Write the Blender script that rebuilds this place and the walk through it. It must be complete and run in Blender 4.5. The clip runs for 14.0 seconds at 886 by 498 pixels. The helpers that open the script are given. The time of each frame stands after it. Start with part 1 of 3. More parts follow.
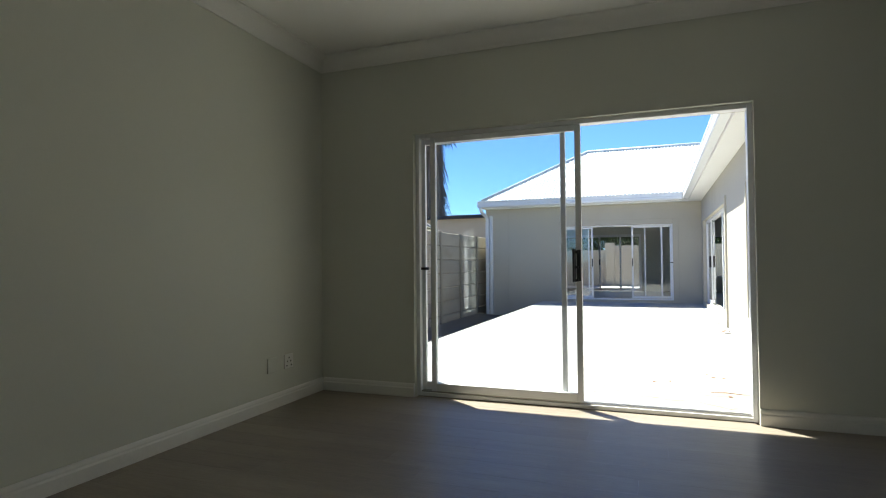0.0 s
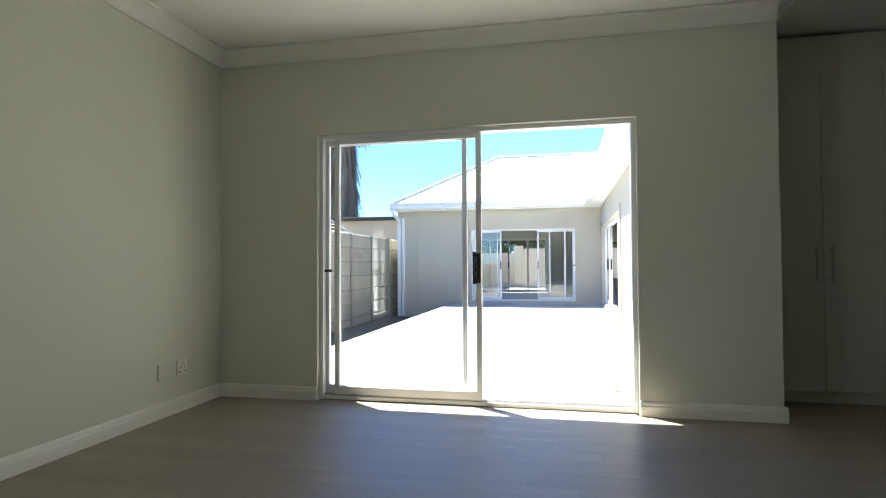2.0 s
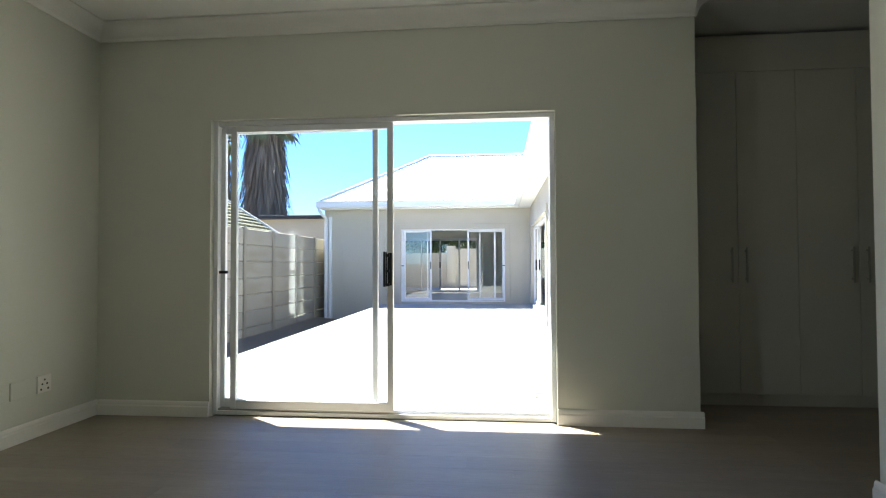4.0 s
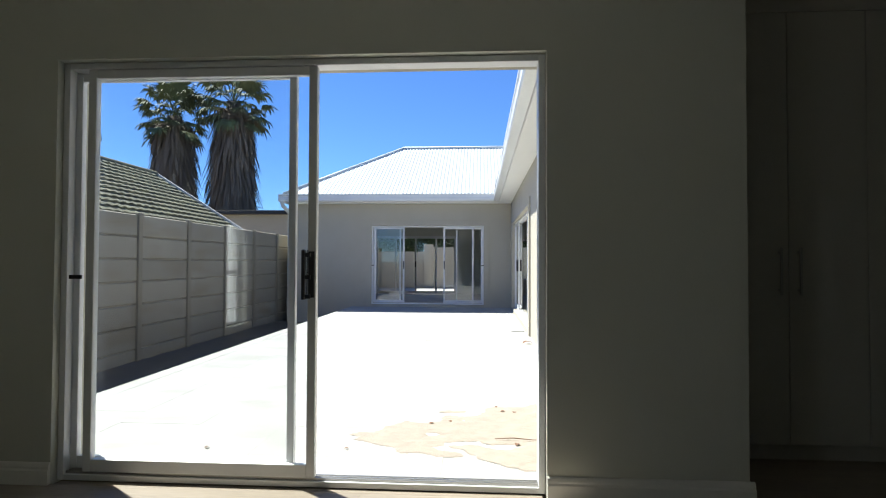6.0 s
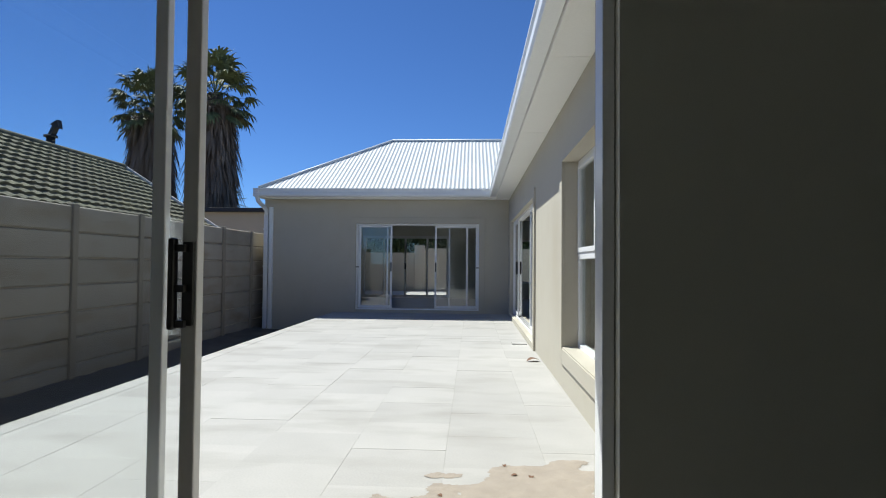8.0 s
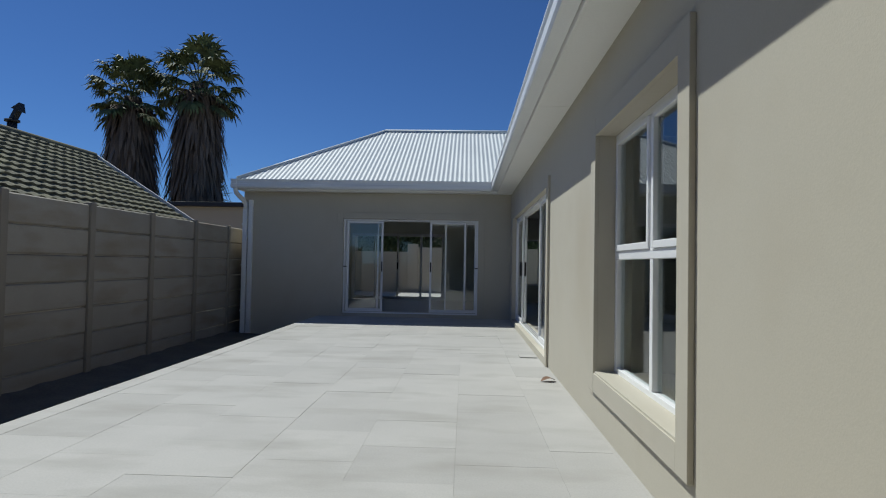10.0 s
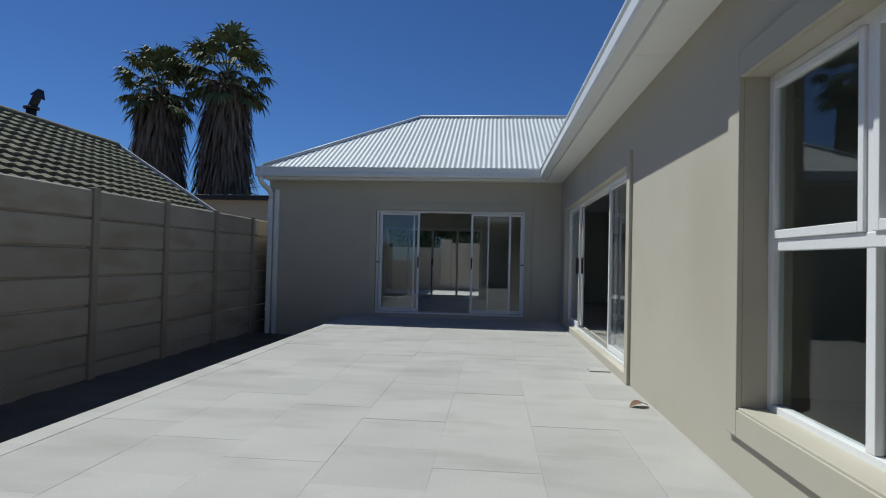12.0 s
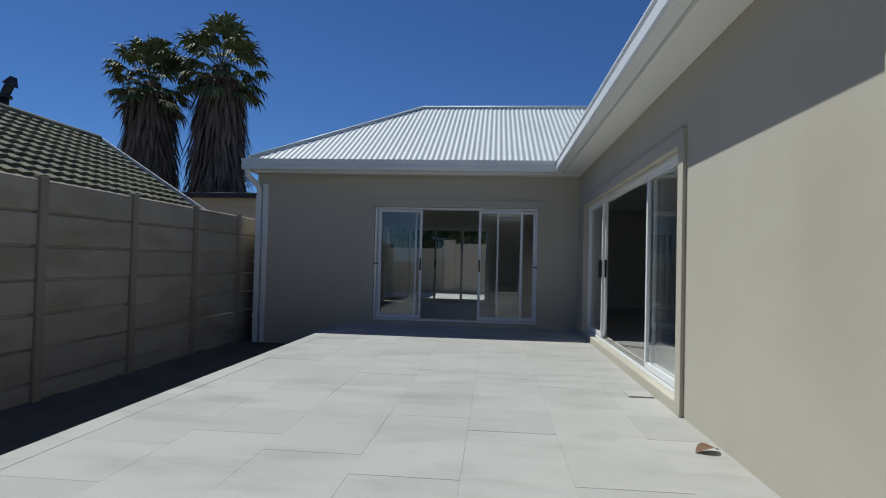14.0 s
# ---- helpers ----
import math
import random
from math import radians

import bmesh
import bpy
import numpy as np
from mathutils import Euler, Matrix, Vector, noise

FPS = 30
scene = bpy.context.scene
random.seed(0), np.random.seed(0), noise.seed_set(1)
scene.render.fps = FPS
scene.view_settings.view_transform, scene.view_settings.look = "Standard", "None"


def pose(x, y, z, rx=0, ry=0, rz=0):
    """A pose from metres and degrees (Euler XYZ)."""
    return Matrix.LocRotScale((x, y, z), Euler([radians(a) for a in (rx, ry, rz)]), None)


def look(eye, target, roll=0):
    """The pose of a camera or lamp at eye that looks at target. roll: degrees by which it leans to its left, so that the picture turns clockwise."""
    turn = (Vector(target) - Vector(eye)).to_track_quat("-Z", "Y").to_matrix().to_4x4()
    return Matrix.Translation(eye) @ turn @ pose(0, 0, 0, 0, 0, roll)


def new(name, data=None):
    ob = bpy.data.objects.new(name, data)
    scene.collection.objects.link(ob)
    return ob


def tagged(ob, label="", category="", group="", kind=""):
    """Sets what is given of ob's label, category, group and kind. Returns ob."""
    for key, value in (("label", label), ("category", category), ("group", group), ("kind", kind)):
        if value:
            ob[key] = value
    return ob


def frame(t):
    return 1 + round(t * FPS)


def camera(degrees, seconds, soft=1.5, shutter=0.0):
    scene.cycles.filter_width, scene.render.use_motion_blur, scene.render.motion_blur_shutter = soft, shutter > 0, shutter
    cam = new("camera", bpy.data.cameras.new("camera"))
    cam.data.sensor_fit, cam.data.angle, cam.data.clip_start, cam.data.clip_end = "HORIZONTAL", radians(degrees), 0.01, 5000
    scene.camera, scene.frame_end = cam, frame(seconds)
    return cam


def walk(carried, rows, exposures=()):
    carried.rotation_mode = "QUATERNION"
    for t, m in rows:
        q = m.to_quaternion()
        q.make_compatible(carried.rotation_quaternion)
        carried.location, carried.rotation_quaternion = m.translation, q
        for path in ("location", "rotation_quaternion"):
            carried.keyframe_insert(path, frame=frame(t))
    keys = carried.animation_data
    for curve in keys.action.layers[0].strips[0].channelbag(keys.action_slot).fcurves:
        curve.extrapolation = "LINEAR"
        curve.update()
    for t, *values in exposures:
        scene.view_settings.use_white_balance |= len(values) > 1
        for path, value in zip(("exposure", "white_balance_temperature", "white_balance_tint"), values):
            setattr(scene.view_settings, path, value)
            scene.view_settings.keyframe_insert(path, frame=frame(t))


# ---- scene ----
cam = camera(76.2, 14.0, soft=1.1)
PATH = [
    (0, (0.304, 0.697, 1.131), (-0.402, 2.567, 1.179), -0.5),
    (0.5, (0.33, 0.696, 1.135), (-0.313, 2.589, 1.181), -0.5),
    (1, (0.361, 0.704, 1.127), (-0.217, 2.618, 1.179), -0.4),
    (1.5, (0.369, 0.682, 1.128), (-0.129, 2.619, 1.181), -0.4),
    (2, (0.409, 0.67, 1.133), (-0.009, 2.625, 1.186), -0.3),
    (2.5, (0.423, 0.675, 1.132), (0.089, 2.646, 1.185), -0.3),
    (3, (0.454, 0.716, 1.121), (0.181, 2.697, 1.175), -0.3),
    (5.5, (0.62, 1.913, 1.172), (0.48, 3.907, 1.22), 0.1),
    (6, (0.615, 2.256, 1.166), (0.486, 4.251, 1.213), 0.2),
    (6.5, (0.631, 2.578, 1.162), (0.512, 4.574, 1.211), 0.2),
    (7, (0.634, 2.906, 1.17), (0.521, 4.902, 1.219), 0.4),
    (7.5, (0.561, 3.24, 1.165), (0.453, 5.236, 1.216), 0.5),
    (8, (0.554, 3.564, 1.162), (0.452, 5.56, 1.216), 0.5),
    (10.5, (0.372, 4.986, 1.166), (0.296, 6.984, 1.22), 1.1),
    (11, (0.291, 5.273, 1.179), (0.203, 7.27, 1.231), 1.2),
    (11.5, (0.204, 5.554, 1.156), (0.074, 7.549, 1.2), 1.2),
    (12, (0.108, 5.832, 1.131), (-0.068, 7.823, 1.173), 1.3),
    (12.5, (0.018, 6.102, 1.111), (-0.177, 8.092, 1.159), 1.5),
    (13, (-0.024, 6.356, 1.096), (-0.218, 8.346, 1.143), 1.4),
    (13.5, (-0.043, 6.617, 1.113), (-0.232, 8.607, 1.16), 1.4),
    (14, (-0.045, 6.848, 1.135), (-0.226, 8.839, 1.182), 1.4),
]
EXPOSURE = [(0.0, 1.7, 6600, 4), (1.0, 2.15, 6600, 4), (2.0, 2.75, 6600, 4), (3.2, 3.0, 6600, 4), (5.3, 1.5, 6500, 6), (6.0, 1.2, 6450, 6),
            (6.5, 0.95, 6400, 6), (7.0, 0.8, 6350, 6), (8.2, 0.38, 6350, 6), (10.3, -0.25, 6250, 5), (14.0, -0.25, 6250, 5)]
SKY, SUNLIGHT, WINDOW = 0.072, 5.0, 3.2
walk(cam, [(t, look(eye, target, roll)) for t, eye, target, roll in PATH], EXPOSURE)

# ---------- world, sun ----------
SUN = Vector((0.54, -0.40, -1.0)).normalized()
world = bpy.data.worlds.new("sky")
scene.world = world
world.use_nodes = True
wn, wl = world.node_tree.nodes, world.node_tree.links
sky = wn.new("ShaderNodeTexSky")
sky.sky_type = "NISHITA"
sky.sun_disc = False
sky.sun_elevation = math.asin(-SUN.z)
sky.sun_rotation = math.atan2(-SUN.x, -SUN.y)
sky.air_density, sky.dust_density, sky.ozone_density = 1.0, 0.0, 8.0
sky.altitude = 1500
wn["Background"].inputs["Strength"].default_value = SKY
tint = wn.new("ShaderNodeMix")
tint.data_type, tint.blend_type = "RGBA", "MULTIPLY"
tint.inputs["Factor"].default_value = 1.0
tint.inputs[7].default_value = (0.70, 0.88, 1.15, 1)
wl.new(sky.outputs[0], tint.inputs[6])
wl.new(tint.outputs[2], wn["Background"].inputs["Color"])
sun = new("sun", bpy.data.lights.new("sun", "SUN"))
sun.data.energy, sun.data.angle, sun.data.color = SUNLIGHT, radians(0.53), (0.97, 0.95, 0.89)
sun.rotation_mode = "QUATERNION"
sun.rotation_quaternion = SUN.to_track_quat("-Z", "Y")

# the sky's light in the room's side window
glow = new("window_light", bpy.data.lights.new("window_light", "AREA"))
glow.data.shape, glow.data.size, glow.data.size_y, glow.data.energy, glow.data.color = "RECTANGLE", 1.3, 0.5, WINDOW, (0.95, 0.98, 1.0)
glow.matrix_basis = look((-2.72, 0.96, 1.015), (0.0, 0.96, 1.015)) @ pose(0, 0, 0, 0, 0, 90)

# ---------- materials ----------


def material(name, colour, rough=0.6, metal=0.0, vary=0.08, coarse=1.2, fine=60.0, bump=0.1, each=0.0, stretch=(1, 1, 1), island=0.0,
             stain=None, stain_scale=0.8, stain_cut=(0.5, 0.7), spec=0.5, stain_stretch=(1, 1, 1)):
    m = bpy.data.materials.new(name)
    m.use_nodes = True
    n, l = m.node_tree.nodes, m.node_tree.links
    bs = n["Principled BSDF"]
    bs.inputs["Roughness"].default_value, bs.inputs["Metallic"].default_value = rough, metal
    bs.inputs["Specular IOR Level"].default_value = spec
    geo, mp = n.new("ShaderNodeNewGeometry"), n.new("ShaderNodeMapping")
    mp.inputs["Scale"].default_value = stretch
    l.new(geo.outputs["Position"], mp.inputs["Vector"])
    big, small = n.new("ShaderNodeTexNoise"), n.new("ShaderNodeTexNoise")
    for node, sc, det in ((big, coarse, 4), (small, fine, 3)):
        node.inputs["Scale"].default_value, node.inputs["Detail"].default_value = sc, det
        l.new(mp.outputs[0], node.inputs["Vector"])
    add = n.new("ShaderNodeMath")
    add.operation = "ADD"
    l.new(big.outputs["Fac"], add.inputs[0])
    l.new(small.outputs["Fac"], add.inputs[1])
    value = add.outputs[0]
    span = n.new("ShaderNodeMapRange")
    span.inputs["From Min"].default_value, span.inputs["From Max"].default_value = 0.6, 1.4
    span.inputs["To Min"].default_value, span.inputs["To Max"].default_value = 1 - vary, 1 + vary
    l.new(value, span.inputs["Value"])
    tone = span.outputs[0]
    if each or island:
        rnd = n.new("ShaderNodeMapRange")
        k = each or island
        rnd.inputs["To Min"].default_value, rnd.inputs["To Max"].default_value = 1 - k, 1 + k
        if each:
            l.new(n.new("ShaderNodeObjectInfo").outputs["Random"], rnd.inputs["Value"])
        else:
            l.new(geo.outputs["Random Per Island"], rnd.inputs["Value"])
        mul = n.new("ShaderNodeMath")
        mul.operation = "MULTIPLY"
        l.new(tone, mul.inputs[0])
        l.new(rnd.outputs[0], mul.inputs[1])
        tone = mul.outputs[0]
    mix = n.new("ShaderNodeMix")
    mix.data_type, mix.blend_type = "RGBA", "MULTIPLY"
    mix.inputs["Factor"].default_value = 1.0
    mix.inputs[6].default_value = (*colour, 1)
    l.new(tone, mix.inputs[7])
    out = mix.outputs[2]
    if stain:
        smp = n.new("ShaderNodeMapping")
        smp.inputs["Scale"].default_value = stain_stretch
        l.new(geo.outputs["Position"], smp.inputs["Vector"])
        st, cut, mx = n.new("ShaderNodeTexNoise"), n.new("ShaderNodeMapRange"), n.new("ShaderNodeMix")
        st.inputs["Scale"].default_value, st.inputs["Detail"].default_value = stain_scale, 5
        l.new(smp.outputs[0], st.inputs["Vector"])
        cut.inputs["From Min"].default_value, cut.inputs["From Max"].default_value = stain_cut
        l.new(st.outputs["Fac"], cut.inputs["Value"])
        mx.data_type = "RGBA"
        l.new(cut.outputs[0], mx.inputs["Factor"])
        l.new(out, mx.inputs[6])
        mx.inputs[7].default_value = (*stain, 1)
        out = mx.outputs[2]
    l.new(out, bs.inputs["Base Color"])
    rr = n.new("ShaderNodeMapRange")
    rr.inputs["To Min"].default_value, rr.inputs["To Max"].default_value = max(0.02, rough - 0.08), min(1, rough + 0.08)
    l.new(big.outputs["Fac"], rr.inputs["Value"])
    l.new(rr.outputs[0], bs.inputs["Roughness"])
    if bump:
        b = n.new("ShaderNodeBump")
        b.inputs["Strength"].default_value, b.inputs["Distance"].default_value = bump, 0.01
        l.new(value, b.inputs["Height"])
        l.new(b.outputs[0], bs.inputs["Normal"])
    return m


def glass_material(name, tint=(0.93, 0.96, 0.96), gain=1.0):
    m = bpy.data.materials.new(name)
    m.use_nodes = True
    n, l = m.node_tree.nodes, m.node_tree.links
    n.remove(n["Principled BSDF"])
    clear, gloss, mix, fr = (n.new("ShaderNodeBsdfTransparent"), n.new("ShaderNodeBsdfGlossy"), n.new("ShaderNodeMixShader"),
                             n.new("ShaderNodeLayerWeight"))
    power, schlick = n.new("ShaderNodeMath"), n.new("ShaderNodeMath")
    power.operation, schlick.operation = "POWER", "MULTIPLY_ADD"
    clear.inputs["Color"].default_value = (*tint, 1)
    gloss.inputs["Roughness"].default_value = 0.005
    fr.inputs["Blend"].default_value = 0.5
    power.inputs[1].default_value = 5.0
    schlick.inputs[1].default_value, schlick.inputs[2].default_value = 0.9, 0.04 * gain
    l.new(fr.outputs["Facing"], power.inputs[0])
    l.new(power.outputs[0], schlick.inputs[0])
    l.new(schlick.outputs[0], mix.inputs[0])
    l.new(clear.outputs[0], mix.inputs[1])
    l.new(gloss.outputs[0], mix.inputs[2])
    l.new(mix.outputs[0], n["Material Output"].inputs["Surface"])
    return m


M_WALL = material("interior_paint", (0.65, 0.655, 0.58), 0.75, vary=0.03, coarse=0.8, fine=220, bump=0.03)
M_CEIL = material("ceiling_paint", (0.80, 0.79, 0.75), 0.85, vary=0.03, coarse=1.0, fine=120, bump=0.05)
M_TRIM = material("white_gloss_trim", (0.78, 0.77, 0.73), 0.4, vary=0.03, bump=0.02)
M_PLASTER = material("beige_exterior_plaster", (0.465, 0.435, 0.36), 0.85, vary=0.05, coarse=0.7, fine=150, bump=0.05,
                     stain=(0.43, 0.39, 0.31), stain_scale=0.9, stain_cut=(0.5, 0.75))
M_SOFFIT = material("white_soffit_board", (0.78, 0.78, 0.75), 0.7, vary=0.03, bump=0.03)
M_ALU = material("white_powder_coat", (0.78, 0.79, 0.80), 0.35, vary=0.03, bump=0.01)
M_GUTTER = material("white_gutter_metal", (0.74, 0.76, 0.76), 0.35, vary=0.04, coarse=2.0, bump=0.02)
M_BLACK = material("black_plastic", (0.012, 0.012, 0.013), 0.4, vary=0.1, bump=0.02)
M_ROOF = material("white_roof_steel", (0.53, 0.565, 0.575), 0.5, vary=0.05, coarse=0.9, fine=30, bump=0.02)
M_TILE = material("pale_grey_paver", (0.40, 0.39, 0.37), 0.8, vary=0.09, coarse=2.2, fine=90, bump=0.08, each=0.06,
                  stain=(0.31, 0.30, 0.275), stain_scale=1.5, stain_cut=(0.50, 0.78), stain_stretch=(0.7, 1.8, 1))
M_GROUT = material("paver_grout", (0.385, 0.375, 0.355), 0.95, vary=0.08, bump=0.2)
M_SAND = material("spilt_sand", (0.345, 0.30, 0.25), 0.95, vary=0.18, coarse=9, fine=300, bump=0.5)
M_SOIL = material("dark_soil", (0.14, 0.115, 0.085), 0.95, vary=0.3, coarse=3, fine=40, bump=0.8)
M_PRECAST = material("precast_concrete", (0.325, 0.295, 0.245), 0.9, vary=0.14, coarse=1.6, fine=110, bump=0.25, each=0.07,
                     stain=(0.25, 0.21, 0.155), stain_scale=1.3, stain_cut=(0.5, 0.75), stain_stretch=(1, 0.7, 2.5))
M_POST = material("precast_post", (0.25, 0.22, 0.175), 0.9, vary=0.14, coarse=3, fine=110, bump=0.25, each=0.05)
M_PLANK = material("grey_oak_laminate", (0.275, 0.235, 0.185), 0.42, vary=0.22, coarse=2.4, fine=26, bump=0.04, each=0.07,
                   stretch=(0.35, 5.0, 1.0))
M_JOINT = material("board_joint", (0.2, 0.17, 0.135), 0.8, bump=0)
M_CUPBOARD = material("cream_melamine", (0.52, 0.51, 0.45), 0.5, vary=0.03, bump=0.01)
M_STEEL = material("brushed_steel", (0.42, 0.41, 0.39), 0.35, metal=1.0, vary=0.05, fine=200, bump=0.02)
M_CLAY = material("weathered_roof_tile", (0.125, 0.12, 0.08), 0.9, vary=0.3, coarse=2.0, fine=25, bump=0.4, island=0.18,
                  stain=(0.19, 0.18, 0.11), stain_scale=1.6, stain_cut=(0.5, 0.7))
M_VERGE = material("painted_verge", (0.62, 0.62, 0.6), 0.7, vary=0.1)
M_FAR_WALL = material("cream_boundary_plaster", (0.50, 0.43, 0.33), 0.9, vary=0.07, bump=0.1)
M_FLUE = material("dark_flue_steel", (0.03, 0.03, 0.034), 0.5, metal=0.3, vary=0.2)
M_FROND = material("palm_frond_green", (0.125, 0.145, 0.055), 0.72, vary=0.3, coarse=1.5, fine=12, bump=0.1, island=0.35)
M_DRY = material("dry_palm_thatch", (0.16, 0.118, 0.085), 0.9, vary=0.3, coarse=1.5, fine=20, bump=0.2, island=0.4)
M_BARK = material("palm_bark", (0.085, 0.065, 0.05), 0.95, vary=0.3, coarse=4, fine=30, bump=0.8)
M_LEAF = material("shrub_leaf", (0.05, 0.085, 0.028), 0.55, vary=0.3, island=0.4)
M_DEAD = material("dead_leaf", (0.16, 0.085, 0.05), 0.8, vary=0.3, fine=90)
M_SCREED = material("grey_interior_tile", (0.33, 0.32, 0.31), 0.35, vary=0.05, bump=0.02)
M_GLASS = glass_material("clear_glass", (0.98, 0.99, 0.99))
M_DARKGLASS = glass_material("window_glass", (0.86, 0.90, 0.90))
M_LAMP = bpy.data.materials.new("lamp_glow")
M_LAMP.use_nodes = True
M_LAMP.node_tree.nodes["Principled BSDF"].inputs["Emission Color"].default_value = (1, 0.86, 0.66, 1)
M_LAMP.node_tree.nodes["Principled BSDF"].inputs["Emission Strength"].default_value = 3.0

# ---------- mesh helpers ----------


def box(bm, x0, x1, y0, y1, z0, z1, bevel=0.0):
    r = bmesh.ops.create_cube(bm, size=1.0, matrix=Matrix.Translation(((x0 + x1) / 2, (y0 + y1) / 2, (z0 + z1) / 2)) @ Matrix.Diagonal(
        (abs(x1 - x0), abs(y1 - y0), abs(z1 - z0), 1)))
    if bevel:
        edges = list({e for v in r["verts"] for e in v.link_edges})
        bmesh.ops.bevel(bm, geom=edges, offset=bevel, segments=2, affect="EDGES", profile=0.5)
    return bm


def quad(bm, *pts):
    return bm.faces.new([bm.verts.new(p) for p in pts])


def prism(bm, outline, axis, a, b):
    """A closed outline of (u, v) pushed along an axis from a to b; u, v are the other two axes in order."""
    def at(u, v, w):
        return {"x": (w, u, v), "y": (u, w, v), "z": (u, v, w)}[axis]
    n = len(outline)
    A = [bm.verts.new(at(u, v, a)) for u, v in outline]
    B = [bm.verts.new(at(u, v, b)) for u, v in outline]
    for i in range(n):
        bm.faces.new((A[i], A[(i + 1) % n], B[(i + 1) % n], B[i]))
    bm.faces.new(A[::-1])
    bm.faces.new(B)
    bmesh.ops.recalc_face_normals(bm, faces=bm.faces)


def tube(bm, pts, r, sides=10):
    pts = [Vector(p) for p in pts]
    rings = []
    for i, p in enumerate(pts):
        d = (pts[min(i + 1, len(pts) - 1)] - pts[max(i - 1, 0)]).normalized()
        q = d.to_track_quat("Z", "Y")
        rr = r[i] if isinstance(r, (list, tuple)) else r
        rings.append([bm.verts.new(p + q @ Vector((rr * math.cos(2 * math.pi * k / sides), rr * math.sin(2 * math.pi * k / sides), 0)))
                      for k in range(sides)])
    for a, b in zip(rings, rings[1:]):
        for k in range(sides):
            bm.faces.new((a[k], a[(k + 1) % sides], b[(k + 1) % sides], b[k])).smooth = True
    bm.faces.new(rings[0][::-1])
    bm.faces.new(rings[-1])


def mesh_of(name, bm, mat):
    me = bpy.data.meshes.new(name)
    bm.to_mesh(me)
    bm.free()
    me.materials.append(mat)
    return me


def solid(name, bm, mat, label="", category="", group="", kind=""):
    return tagged(new(name, mesh_of(name, bm, mat)), label, category, group, kind)


def part(name, bm, mat, parent, label=""):
    ob = new(name, mesh_of(name, bm, mat))
    ob.parent = parent
    return tagged(ob, label)


def thing(name, label, category, at=(0, 0, 0), group="", kind=""):
    ob = new(name)
    ob.location = at
    ob.empty_display_size = 0.1
    return tagged(ob, label, category, group, kind)


def B(*a, bevel=0.0):
    return box(bmesh.new(), *a, bevel=bevel)


def wall(name, axis, u0, u1, t0, t1, z0, z1, holes, mat, label):
    """A wall along an axis from u0 to u1, thick from t0 to t1, with real openings (u0, u1, z0, z1)."""
    bm = bmesh.new()
    us = sorted({u0, u1, *[h[i] for h in holes for i in (0, 1)]})
    for a, b in zip(us, us[1:]):
        mid = (a + b) / 2
        cuts = sorted((max(h[2], z0), min(h[3], z1)) for h in holes if h[0] < mid < h[1])
        z = z0
        for c, d in cuts + [(z1, z1)]:
            if c - z > 1e-4:
                box(bm, a, b, t0, t1, z, c) if axis == "x" else box(bm, t0, t1, a, b, z, c)
            z = d
    bmesh.ops.remove_doubles(bm, verts=bm.verts, dist=0.0005)
    bm.verts.index_update()
    seen = {}
    for f in list(bm.faces):
        key = tuple(sorted(v.index for v in f.verts))
        seen.setdefault(key, []).append(f)
    bmesh.ops.delete(bm, geom=[f for fs in seen.values() if len(fs) > 1 for f in fs], context="FACES_ONLY")
    return solid(name, bm, mat, label, "wall", kind="structure")


def tile_course(u0, u1, v0, v1, w, h, shift):
    """The cells of a bonded floor between u0..u1 and v0..v1: (ua, ub, va, vb)."""
    out, row, v = [], 0, v0
    while v < v1 - 1e-4:
        u = u0 - (shift(row) % w)
        while u < u1 - 1e-4:
            a, b = max(u, u0), min(u + w, u1)
            if b - a > 0.03:
                out.append((a, b, v, min(v + h, v1)))
            u += w
        v, row = v + h, row + 1
    return out


# ---------- fixed numbers of the plan ----------
XL, XR, YB = -2.53, 2.31, -1.6          # living side: left wall, right wall, back wall
YD, YDO = 5.10, 5.35                    # door wall, inner and outer face
DX0, DX1, DH = -1.624, 0.950, 2.235     # opening of the big sliding door
CEIL = 2.985
XE = 1.43                               # outer face of the side wing
YF = 17.05                              # outer face of the far wing
PZ = -0.012                              # patio
GZ = -0.44                              # side strip of ground
XP = 1.92                               # end of the door wall at the dressing passage
PX = -2.76                              # outer edge of the patio
EAVE = 2.92

# ---------- ground ----------
bm = bmesh.new()
quad(bm, (-3000, -3000, GZ - 0.03), (3000, -3000, GZ - 0.03), (3000, 3000, GZ - 0.03), (-3000, 3000, GZ - 0.03))
solid("ground", bm, M_SOIL, "bare dark soil ground round the houses", "ground", kind="structure")
bm = bmesh.new()
nx, ny = 12, 110
grid = {}
for i in range(nx + 1):
    for j in range(ny + 1):
        x, y = -4.72 + (4.72 + PX) * i / nx, 3.0 + 14.0 * j / ny
        edge = 0.06 * max(0, 1 - i / 2.5)
        grid[i, j] = bm.verts.new((x, y, GZ + edge + 0.03 * noise.noise((x * 3, y * 3, 0)) + 0.015 * noise.noise((x * 11, y * 11, 4))))
for i in range(nx):
    for j in range(ny):
        bm.faces.new((grid[i, j], grid[i + 1, j], grid[i + 1, j + 1], grid[i, j + 1])).smooth = True
solid("soil_strip", bm, M_SOIL, "uneven strip of dark bare soil beside the fence", "soil", kind="structure")
patio = solid("patio", B(PX, XE, YDO, YF, GZ - 0.02, PZ - 0.003), M_GROUT, "raised concrete patio laid with pale grey pavers", "patio",
              kind="structure")

